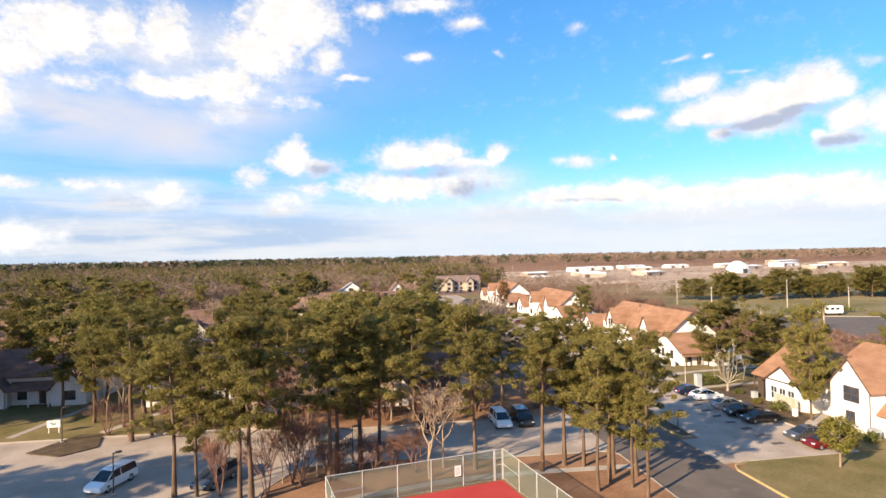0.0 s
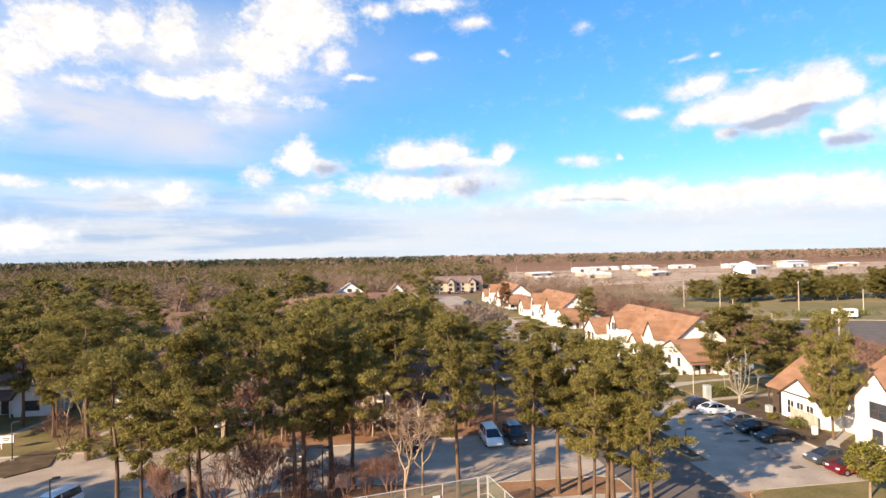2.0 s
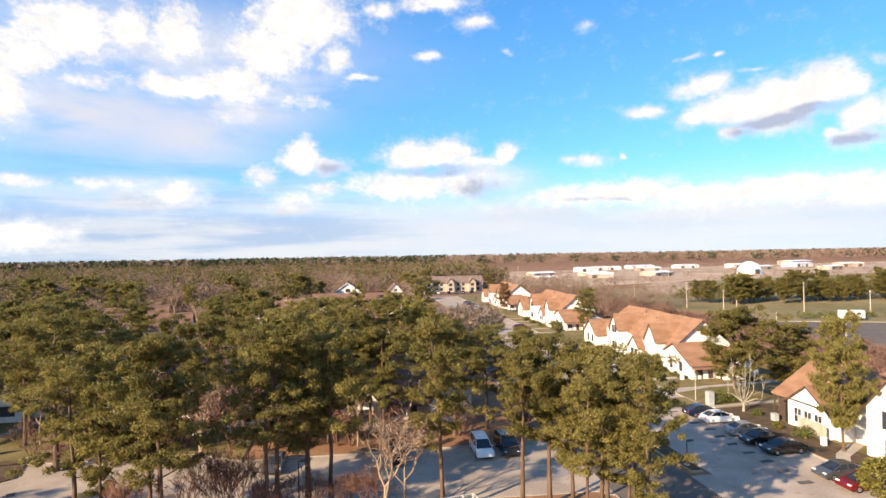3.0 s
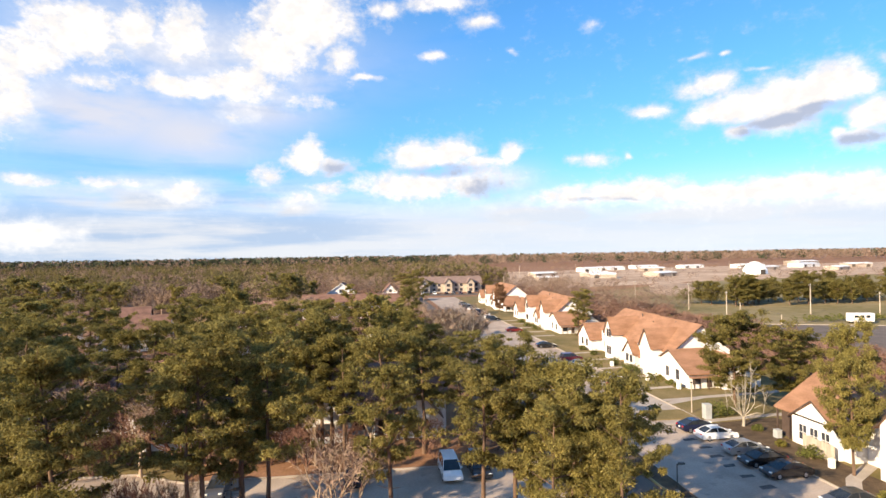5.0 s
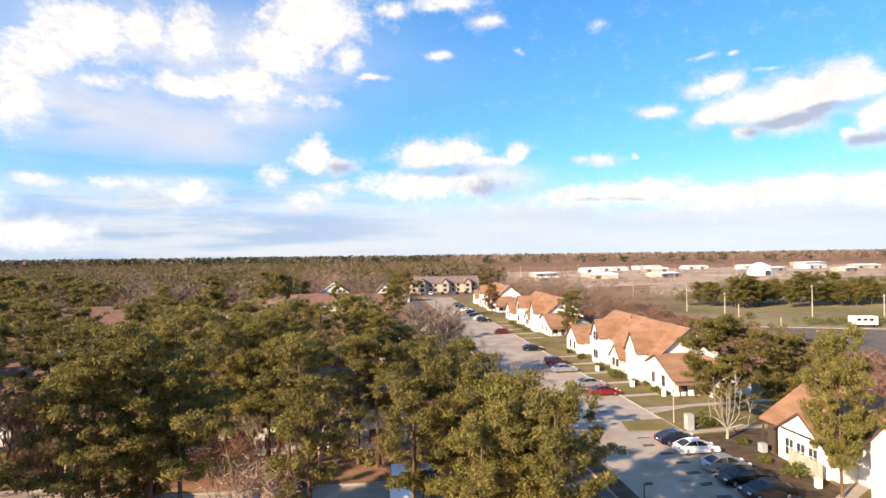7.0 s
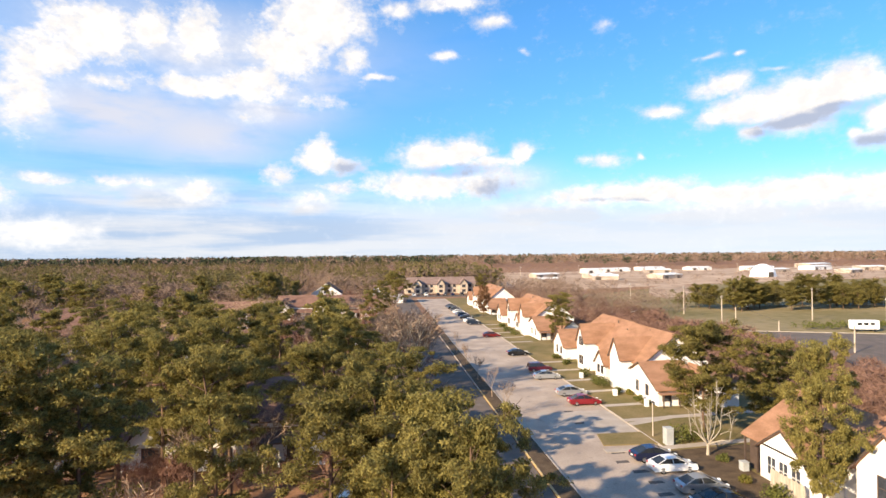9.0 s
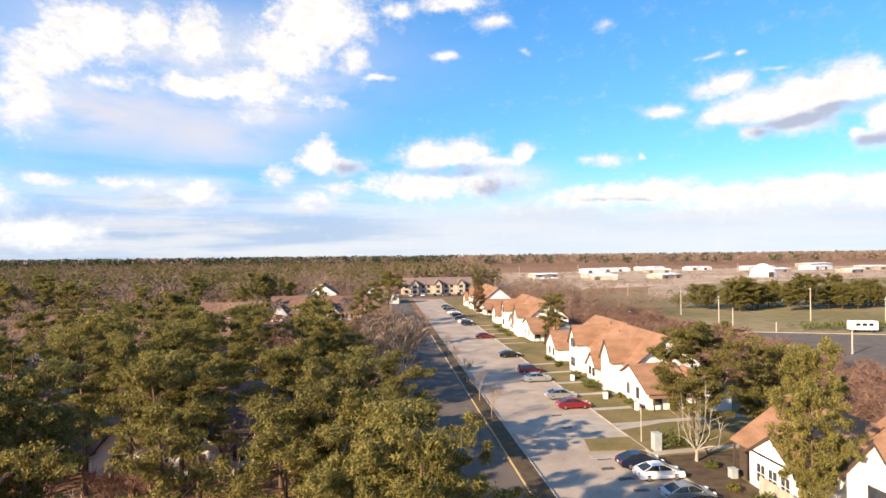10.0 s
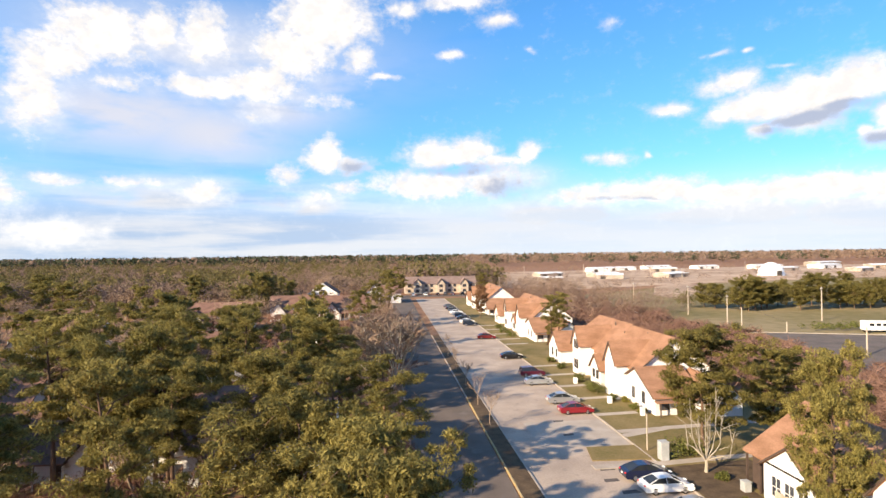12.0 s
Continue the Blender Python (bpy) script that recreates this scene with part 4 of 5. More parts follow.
# pines on the tree lawn: x, y, height
for k, (x, y, h, w) in enumerate([(-17.2, 56.2, 15.0, 1.0), (-15.2, 55.9, 13.5, 0.8), (-10.8, 53.8, 16.0, 0.9), (-9.7, 53.4, 16.6, 1.05), (-2.8, 57.1, 15.2, 0.95), (-2.1, 58.2, 16.6, 1.0),
                                (0.2, 60.8, 16.6, 1.15), (2.3, 60.5, 15.0, 1.0), (12.0, 57.0, 16.8, 0.85), (18.7, 55.2, 14.6, 1.05), (21.4, 56.1, 15.2, 1.0), (23.2, 55.3, 14.0, 0.9),
                                (22.1, 49.4, 13.0, 0.85), (25.3, 53.0, 14.6, 1.0), (24.0, 51.0, 14.2, 1.05), (25.6, 49.6, 12.0, 0.9), (25.9, 47.2, 14.8, 0.8), (27.3, 52.0, 13.2, 0.9)]):
    tree("pine_tree", PINES[k % 5], x, y, h, 15.5, "tall green pine with bare lower trunk on the tree lawn", k * 77, "pines on the lawn", w)
# pines by the western lots and houses
for k, (x, y, h, w) in enumerate([(-27.8, 74.5, 16.8, 1.1), (-24, 80, 14, 1.1), (-40, 98, 15.5, 1.1), (-44, 104, 16, 1.2), (-36, 84, 14.5, 1.0), (-31, 88, 15, 1.1), (-14, 80, 15.5, 1.1), (-9, 78, 15, 1.0),
                                (-4, 80, 16, 1.1), (1, 78, 15, 1.0), (5, 79.6, 16, 1.0), (8.5, 97, 15.5, 1.0), (2, 97.5, 15.5, 1.0), (14, 98.5, 14, 1.0), (-18, 82, 15, 1.0), (-12, 104, 15, 1.1), (-2, 104, 15.5, 1.0), 
                                (-34, 110, 16, 1.1), (-58, 90, 15, 1.0), (-64, 84, 14, 1.0), (-60, 112, 16, 1.1), (4, 108, 15, 1.0), (-20, 108, 15.5, 1.1)]):
    tree("pine_tree", PINES[(k + 2) % 5], x, y, h, 15.5, "tall green pine standing among the western houses", k * 131, "pines by the western houses", w)
g = np.random.default_rng(77)
near = []
while len(near) < 27:
    x, y = g.uniform(-30, 15), g.uniform(74.6, 128)
    if x > -2 and y > 100 - 0.5 * x or any(abs(x - a) < 8.5 and -1.0 < y - b < 12.5 for a, b in ((11, 83), (-8, 84), (-24, 91), (-8, 128))) or any((x - a) ** 2 + (y - b) ** 2 < 3.0 ** 2 for a, b in near):
        continue
    near.append((x, y))
for k, (x, y) in enumerate(near):
    if k % 5 in (1, 3, 4):
        tree("bare_tree", BARE[k % 3] if k % 2 else BUSHY[0], x, y, g.uniform(8, 11.5), 12 if k % 2 else 9, "leafless brown tree among the pines by the houses", k * 97, "bare trees by the western houses", g.uniform(0.9, 1.2))
        continue
    tree("pine_tree", PINES[k % 5], x, y, g.uniform(11.5, 15.0), 15.5, "tall green pine crowded round the western houses", k * 97, "pines by the western houses", g.uniform(0.95, 1.2))
for k, (x, y, h) in enumerate([(21.0, 79.5, 12.5), (25.6, 77.5, 12.5), (16.5, 77.6, 13.0), (19.5, 101.5, 11.5), (16.7, 112, 12.5), (19.2, 109.5, 11.5), (14, 107.5, 12.5), (26.6, 203, 17), (23, 190, 14.5), (20, 152, 14.5)]):
    tree("pine_tree", PINES[k % 5], x, y, h, 15.5, "middling green pine on the road side", k * 33, "pines by the western houses", 1.3 if k < 4 else 1.0)
for k, (x, y, h) in enumerate([(26.4, 142, 9), (25.5, 152, 8), (20, 118, 9), (26.2, 163, 10), (23.5, 172, 11), (26.5, 181, 10), (25, 192, 11), (22.5, 200, 10), (26.3, 210, 10), (24.8, 223, 11), (26, 236, 10), (24, 248, 11), (26, 262, 10), (25, 276, 11)]):
    tree("bare_tree", BARE[k % 3], x, y, h, 12, "leafless brown tree on the road verge", k * 80, "verge trees", 1.3)
for k, (x, y, h) in enumerate([(-62, 80.5, 16), (-68, 85, 16), (-74, 82, 15), (-66, 93, 16), (-57, 87, 14), (-62, 85.5, 15), (-65, 81, 16), (-71, 79.5, 15.5), (-58.5, 81, 14.5), (-77, 80.5, 16), (-57, 80.2, 16), (-53.6, 80.6, 15), (-61, 90, 15), (-46, 43, 15), (-53, 45, 16), (-59, 40, 15), (-40, 38, 14.5), (-66, 44, 16), (-49, 46, 16.5), (-57, 46.2, 16.5), (-61.5, 45.8, 16), (-70, 46, 16), (-43.5, 46.2, 15)]):
    tree("pine_tree", PINES[k % 5], x, y, h, 15.5, "tall green pine at the lot edge", k * 71, "pines by the western houses", 1.1, z=0.08 if y > 79 else -0.06)
for k, (x, y, h) in enumerate([(33.5, 329, 11), (29, 318, 12), (79, 328, 11)]):
    tree("pine_tree", MIDPINES[k], x, y, h, 14.5, "green pine by the street end", k * 71, "pines by the street end", 1.2, z=-0.07)
g = np.random.default_rng(12)
for k in range(18):
    tree("bare_tree", BUSHY[k % 2], g.uniform(22.5, 26.6), 121 + 4.2 * k + g.uniform(-1, 1), g.uniform(5.5, 8.0), 9, "twiggy leafless tree crowding the road verge", k * 47, "verge trees", 1.15)
# the two big pines on the east side
tree("pine_tree", BROAD[0], 61.6, 87.2, 12.6, 12.5, "broad green pine beside the townhouses", 40, "eastern pines", 0.98)
tree("pine_tree", BROAD[1], 70.5, 87.5, 10.2, 12.5, "broad green pine beside the townhouses", 140, "eastern pines", 1.1)
tree("pine_tree", BROAD[1], 58.0, 64.0, 14.0, 12.5, "tall pine in front of the near townhouse", 200, "eastern pines", 0.62)
tree("pine_tree", PINES[4], 79.5, 72.0, 12.5, 15.5, "tall pine rising behind the near townhouse", 310, "eastern pines", 1.2)
tree("cedar_tree", PINES[1], 63.0, 150.0, 12.0, 15.5, "dark conifer between two townhouses", 90, "eastern pines", 1.0)
tree("pine_tree", PINES[3], 66.5, 156.0, 12.5, 15.5, "green pine between two townhouses", 30, "eastern pines", 1.1)
rust_crown = BROAD[1][1].copy()
rust_crown.materials[0] = M_RUST
tree("cedar_tree", (BROAD[1][0], rust_crown), 57.6, 214.0, 10.5, 12.5, "rusty-brown cedar in front of a townhouse", 70, "eastern pines", 0.75)
# bare trees
pale = tagged(new("bare_tree"), "leafless multi-stemmed pale-barked tree lit by sun", "tree", "bare trees")
part("trunk", PALE, pale, "pale forked trunk and limbs")
pale.location = (57.7, 80.0, 0.1)
tree("bare_tree", BARE[0], 7.0, 55.4, 11.0, 12, "leafless grey tree on the tree lawn", 0, "bare trees", 1.1)
tree("bare_tree", BARE[1], 8.8, 58.0, 9.0, 12, "leafless grey tree on the tree lawn", 70, "bare trees", 1.2)
tree("bare_tree", BIGBARE, 25.6, 111.2, 16.5, 12, "broad leafless many-limbed tree beside the road", 0, "bare trees", 1.15)
tree("bare_tree", BUSHY[0], 20.5, 128, 9.0, 9, "leafless reddish tree behind the verge", 0, "bare trees", 1.3)
tree("bare_tree", BUSHY[1], 16.5, 122, 8.0, 9, "leafless reddish tree behind the verge", 50, "bare trees", 1.4)
tree("bare_tree", BUSHY[1], 26.5, 119.0, 8.5, 9, "leafless brown tree overhanging the road", 0, "bare trees", 1.2)
for k, (x, y, h) in enumerate([(-7.5, 57.3, 8), (-6.5, 57.0, 8.5), (-5.5, 56.4, 9), (-4.2, 58.5, 8), (-8.6, 54.6, 9), (-13, 55.5, 8), (-3.6, 60, 7)]):
    tree("bare_tree", BUSHY[k % 2] if k % 3 else BARE[2], x, y, h, 9 if k % 3 else 12, "slender leafless reddish tree on the tree lawn", k * 61, "bare saplings", 0.6)
for k, (x, y, h) in enumerate([(39.0, 98, 5.5), (39.1, 108, 5.0), (39.0, 120, 5.5), (39.0, 133, 5.0), (39, 147, 5.2)]):
    tree("bare_tree", BARE[k % 3], x, y, h, 12, "small leafless street tree on the median", k * 50, "median trees", 0.9, 0.13)

g = np.random.default_rng(99)
for k in range(10, 40):
    if k < 20:
        x, y, h = g.uniform(-9, 12), g.uniform(54.8, 60.5), g.uniform(3.0, 6.5)
    else:
        x, y, h = g.uniform(-34, 27), g.uniform(74.5, 81), g.uniform(3.0, 6.0)
    if k < 20 and y < 53.0 + (x + 9) * 0.21 + 1.2:
        continue
    tree("bare_sapling", BUSHY[k % 2], x, y, h, 9, "low leafless reddish sapling under the pines", k * 41, "understorey saplings", 0.8 if k < 20 else 1.1)


for k, (x, y, h) in enumerate([(-13.5, 76.5, 10), (-20.5, 77, 11), (-6.5, 76.3, 9.5), (4.5, 76, 9), (-31, 80.5, 10.5), (10.5, 77, 9.5), (-2, 101, 11), (-15, 101, 11), (-28, 103, 11.5)]):
    tree("bare_tree", BARE[k % 3], x, y, h, 12, "leafless grey-brown tree in a gap of the pines", k * 53, "bare trees by the western houses", 1.2)


# young leafy tree on the south lawn
def leafy_tree(x, y, h, m, label, seed, wide=1.7):
    g = np.random.default_rng(seed)
    v, f = [], []
    tube(v, f, [(0, 0, 0), (0.05, 0, h * 0.3), (0, 0.05, h * 0.75)], [0.13, 0.1, 0.04], 7)
    cen, rad = [], []
    for k in range(46):
        a, u = g.uniform(0, 6.28), g.uniform(0, 1)
        r = wide * math.sin(math.pi * (0.15 + 0.75 * u)) * math.sqrt(g.uniform(0.1, 1))
        c = (r * math.cos(a), r * math.sin(a), h * (0.36 + 0.6 * u))
        cen.append(c)
        rad.append(g.uniform(0.3, 0.6))
        if k % 3 == 0:
            tube(v, f, [(0, 0, h * (0.25 + 0.4 * u)), c], [0.035, 0.01], 4)
    ob = tagged(new("leafy_tree"), label, "tree")
    part("trunk", mesh_of("trunk", v, f, M_GREYBARK, True), ob)
    tagged(part("crown", tri_mesh("crown", tufts(g, cen, rad, 60, 0.28, 0.9, 0.3), m), ob), kind="stuff")
    ob.location = (x, y, 0.09)
    return ob


leafy_tree(48.4, 49.9, 5.2, M_SPRING, "small round tree with young green leaves on lawn", 3)
leafy_tree(-23, 292, 13, M_BUD, "yellow-green budding tree among the woods", 4, 6)


def shrub(x, y, r, h, m, label, seed, kind="shrub", long=1.0):
    g = np.random.default_rng(seed)
    cen = [tuple(g.uniform(-1, 1, 3) * (r * 0.6 * long, r * 0.6, h * 0.3) + (0, 0, h * 0.5)) for _ in range(16)]
    v, f = [], []
    for k in range(5):
        tube(v, f, [(0, 0, 0), tuple(g.uniform(-1, 1, 3) * (r * 0.4, r * 0.4, 0) + (0, 0, h * 0.6))], [0.03, 0.01], 3)
    ob = tagged(new(kind), label, "shrub", "shrubs")
    part("stems", mesh_of("stems", v, f, M_GREYBARK), ob)
    tagged(part("foliage", tri_mesh("foliage", tufts(g, cen, [r * 0.45] * 16, 50, 0.22, 0.8, 0.3), m), ob), kind="stuff")
    ob.location = (x, y, 0.1)
    return ob


for k, (x, y, r, h) in enumerate([(58.6, 111.5, 1.5, 1.6), (58.4, 113.5, 1.4, 1.5), (58.8, 120, 1.2, 1.3), (59.2, 131, 1.0, 1.1), (58.9, 137, 1.1, 1.2), (59.4, 107.3, 0.9, 1.0), (58.8, 172, 1.5, 1.6),
                                (58.2, 179, 1.6, 1.7), (58.6, 188, 1.3, 1.4), (57.2, 68.5, 1.2, 1.5), (58, 55.5, 1.1, 1.1)]):
    shrub(x, y, r, h, M_HEDGE, "clipped dark green shrub by the townhouse wall", 100 + k)

# woods near enough to tell the trees apart
HOUSES = [(-50, 101), (-24, 97), (11, 89), (-8, 90), (18, 148), (-8, 134), (-48, 164), (-24, 202), (13, 223), (-5, 226), (-2, 285), (20, 285), (21, 262), (21.5, 246), (-1, 264), (1, 250), (-62, 190), (-95, 98)]
spots = []
while len(spots) < 300:
    y = rng.uniform(84, 300)
    x = rng.uniform(-0.78 * y - 30, 26)
    if x < -8 and y < 84 or any((x - a) ** 2 + (y - b) ** 2 < 11.5 ** 2 for a, b in HOUSES):
        continue
    if any((x - a) ** 2 + (y - b) ** 2 < 3.4 ** 2 for a, b in spots) or x > 2 - 0.1 * (y - 90) and y < 290 and rng.uniform() < 0.85:
        continue
    spots.append((x, y))
for k, (x, y) in enumerate(spots):
    if rng.uniform() < (0.5 if x < 2 - 0.1 * (y - 90) else 0.15) - (0.24 if y > 150 else 0.05):
        tree("pine_tree", MIDPINES[k % 3], x, y, rng.uniform(11, 15.5), 14.5, "green pine in the mixed woods", rng.uniform(0, 360), "pines of the woods", rng.uniform(0.9, 1.2), z=soil(x, y))
    else:
        tree("bare_tree", BARE[k % 3], x, y, rng.uniform(9, 13), 12, "leafless brown tree in the mixed woods", rng.uniform(0, 360), "bare trees of the woods", rng.uniform(1.0, 1.4), z=soil(x, y))


# brown leafless trees and a few pines between the western houses and the road
g = np.random.default_rng(41)
strip_spots = []
while len(strip_spots) < 85:
    y = g.uniform(98, 290)
    x = g.uniform(-34, 27)
    if any((x - a) ** 2 + (y - b) ** 2 < 8.5 ** 2 for a, b in HOUSES) or any((x - a) ** 2 + (y - b) ** 2 < 3.6 ** 2 for a, b in strip_spots + [(25.6, 111.2)]):
        continue
    strip_spots.append((x, y))
for k, (x, y) in enumerate(strip_spots):
    if k % 7 == 0 and x < 18:
        tree("pine_tree", MIDPINES[k % 3], x, y, g.uniform(10, 14), 14.5, "slim green pine among leafless trees", k * 67, "pines of the woods", g.uniform(0.8, 1.0), z=soil(x, y))
    elif k % 3 == 0:
        tree("bare_tree", BARE[k % 3], x, y, g.uniform(6.5, 9.5), 12, "leafless brown tree between the western houses", k * 67, "bare trees of the woods", g.uniform(1.1, 1.4), z=soil(x, y))
    else:
        tree("bare_tree", BUSHY[k % 2], x, y, g.uniform(5, 8.5), 9, "twiggy reddish leafless tree between the western houses", k * 67, "bare trees of the woods", g.uniform(1.0, 1.3), z=soil(x, y))


# far woods, too many to count
def far_woods(name, label, m, places, heights, per, size, tall, slim=0.45):
    g = np.random.default_rng(len(places))
    n = len(places)
    c = np.repeat(np.c_[places, np.zeros(n)], per, 0)
    h = np.repeat(heights, per)
    a, u = g.uniform(0, 6.283, n * per), g.uniform(0, 1, n * per)
    r = h * tall * np.sin(np.pi * (0.12 + 0.8 * u)) * np.sqrt(g.uniform(0.25, 1, n * per))
    p = c + np.c_[np.cos(a) * r, np.sin(a) * r, h * (0.3 + 0.7 * u)]
    d1, d2 = g.normal(size=(n * per, 3)), g.normal(size=(n * per, 3))
    d1 /= np.linalg.norm(d1, axis=1, keepdims=True)
    d2 = d2 * (1, 1, 0.6) + (0, 0, 0.5)
    d2 /= np.linalg.norm(d2, axis=1, keepdims=True)
    s = (size * h / 14 * g.uniform(0.6, 1.4, n * per))[:, None]
    v = np.stack([p - d1 * s * slim, p + d1 * s * slim, p + d2 * s * 1.2], 1).reshape(-1, 3)
    tagged(new(name, tri_mesh(name, v, m)), label, "woods", kind="stuff")


def scatter(n, y0, y1, x_of, seed):
    g = np.random.default_rng(seed)
    y = y0 + (y1 - y0) * g.uniform(0, 1, n) ** 1.5
    lo, hi = x_of(y)
    return np.c_[lo + (hi - lo) * g.uniform(0, 1, n), y], g


def drifts(p, share, size, g):
    """Which places are pines: they stand in drifts among the leafless trees."""
    x, y = p[:, 0] / size, p[:, 1] / size
    f = np.sin(x * 1.3 + 1.7 * np.sin(y * 0.7)) + np.sin(y * 1.1 + 2.1 * np.sin(x * 0.6 + 1)) + 0.7 * np.sin(x * 2.9 - y * 2.3) + g.normal(size=len(p)) * 0.75
    return f > np.quantile(f, 1 - share)


W1, g1 = scatter(5200, 240, 900, lambda y: (-0.75 * y - 60, 30 + 0 * y), 1)
W1 = W1[~((np.abs(W1[:, 0] - 33) < 10) & (W1[:, 1] < 350))]
W1 = W1[~((W1[:, 0] > 25) & (W1[:, 1] < 360))]
W1 = W1[~((W1[:, 0] > -12) & (W1[:, 1] < 300)) & (np.hypot(W1[:, 0] + 23, W1[:, 1] - 283) > 15)]
pick = drifts(W1, 0.42, 22, g1)
far_woods("pine_woods", "dense green pine woods reaching to the horizon", M_WOODS, W1[pick], g1.uniform(7, 14.5, pick.sum()), 120, 1.1, 0.24, 0.3)
far_woods("bare_woods", "leafless brown woods among the pines", M_BAREWOODS, W1[~pick], g1.uniform(7.5, 12.5, (~pick).sum()), 130, 1.45, 0.34, 0.1)
W2, g2 = scatter(4200, 880, 2600, lambda y: (-0.8 * y, 1.25 * y), 2)
W2 = W2[(W2[:, 0] < 0.2 * W2[:, 1]) | (W2[:, 1] > 900)]
pick = g2.uniform(0, 1, len(W2)) < np.where(W2[:, 0] < 0.15 * W2[:, 1], 0.6, 0.15)
far_woods("pine_woods", "distant green pine woods on the horizon", M_DISTANCE_TINT, W2[pick], g2.uniform(11, 18, pick.sum()), 30, 3.4, 0.5)
far_woods("bare_woods", "distant leafless brown woods on the horizon", M_BAREWOODS, W2[~pick], g2.uniform(11, 18, (~pick).sum()), 40, 2.8, 0.55, 0.25)
W3, g3 = scatter(1500, 350, 760, lambda y: (40 + 0 * y, 60 + 0.1 * y), 3)
pick = g3.uniform(0, 1, len(W3)) < 0.35
far_woods("pine_woods", "green pines behind the street end", M_WOODS, W3[pick], g3.uniform(9, 14, pick.sum()), 46, 1.5, 0.2)
far_woods("bare_woods", "leafless brown trees behind the street end", M_BAREWOODS, W3[~pick], g3.uniform(8, 13, (~pick).sum()), 80, 1.7, 0.27, 0.12)
# brush behind the eastern row
W4, g4 = scatter(620, 70, 330, lambda y: (80 + 0 * y, 104 + 0.05 * y), 4)
far_woods("brush", "reddish-brown leafless brush behind the townhouses", M_BRUSH, W4, g4.uniform(1.8, 4.2, len(W4)), 240, 4.2, 0.6, 0.05)
W7 = np.c_[g4.uniform(80, 128, 210), g4.uniform(190, 350, 210)]
far_woods("bare_thicket", "grey-brown leafless trees behind the eastern row", M_BAREWOODS, W7, g4.uniform(4, 10, 210), 160, 2.0, 0.32, 0.05)
W8 = np.c_[g4.uniform(105, 640, 420), 330 + 370 * g4.uniform(0, 1, 420)]
far_woods("yard_scrub", "low brown scrub dotted over the yard", M_BAREWOODS, W8, g4.uniform(1.5, 6.5, 420), 70, 3.0, 0.6, 0.1)
# tree belts by the field
u5 = g4.uniform(0, 1, 150)
W5 = np.r_[np.c_[g4.uniform(140, 156, 14), g4.uniform(228, 240, 14)], np.c_[146 + 130 * u5, 222 - 6 * u5 + g4.uniform(0, 22, 150)]]
far_woods("tree_belt", "dark green pines in a belt beside the field", M_WOODS, W5, np.r_[g4.uniform(4, 7, 14), g4.uniform(3, 8, 150)], 260, 1.0, 0.3, 0.25)
for k in range(44):
    u = (k + g4.uniform(0, 1)) / 44
    tree("pine_tree", BROAD[k % 2], 146 + 140 * u, 216 - 8 * u + g4.uniform(0, 20), g4.uniform(7, 12.5), 12.5, "dark green pine in the belt beside the field", k * 57, "pines of the tree belt", g4.uniform(0.95, 1.3), z=-0.02)
W6 = np.c_[g4.uniform(140, 172, 60), g4.uniform(164, 172, 60)]
far_woods("hedge", "low green hedge beside the far car park", M_HEDGE, W6, g4.uniform(1.2, 2.2, 60), 60, 2.2, 0.6)


# ---- vehicles ----
def paint(name, c, rough=0.28, metal=0.3):
    m = mat(name, tuple(v * 0.92 for v in c), c, 1.5, rough, metal=metal)
    m.node_tree.nodes["Principled BSDF"].inputs["Coat Weight"].default_value = 0.5
    return m


M_TYRE = mat("tyre_rubber", (0.015, 0.015, 0.015), (0.03, 0.03, 0.03), 3, 0.9)
M_RIM = mat("alloy_rim", (0.45, 0.45, 0.46), (0.55, 0.55, 0.56), 2, 0.35, metal=0.8)
M_LAMP = mat("clear_lamp", (0.75, 0.75, 0.72), (0.85, 0.85, 0.82), 2, 0.15)
M_TAIL = mat("red_lamp", (0.35, 0.01, 0.01), (0.5, 0.02, 0.02), 2, 0.2)
M_GLASS = mat("car_glass", (0.015, 0.018, 0.022), (0.03, 0.035, 0.04), 1, 0.06)
CARS = {  # side outline of body (x, z), of glasshouse, width, wheel places
    "sedan": ([(-2.36, 0.34), (-2.42, 0.62), (-2.36, 0.9), (-2.0, 1.02), (-1.5, 1.03), (0.9, 0.98), (1.6, 0.9), (2.12, 0.76), (2.36, 0.6), (2.4, 0.42), (2.3, 0.24), (-2.25, 0.24)],
              [(-2.0, 1.0), (-1.05, 1.41), (-0.1, 1.47), (0.4, 1.41), (1.42, 0.94)], 1.82, (-1.42, 1.42), 0.32),
    "suv": ([(-2.25, 0.4), (-2.3, 0.75), (-2.25, 1.08), (0.9, 1.1), (1.95, 1.0), (2.25, 0.8), (2.3, 0.5), (2.2, 0.33), (-2.15, 0.33)],
            [(-2.2, 1.08), (-1.95, 1.66), (0.0, 1.74), (0.45, 1.66), (1.1, 1.09)], 1.88, (-1.35, 1.4), 0.36),
    "van": ([(-2.5, 0.38), (-2.55, 0.8), (-2.5, 1.12), (1.0, 1.12), (2.1, 0.95), (2.45, 0.75), (2.5, 0.45), (2.4, 0.3), (-2.4, 0.3)],
            [(-2.47, 1.1), (-2.3, 1.74), (0.1, 1.8), (0.55, 1.72), (1.6, 1.05)], 1.98, (-1.5, 1.5), 0.35),
}


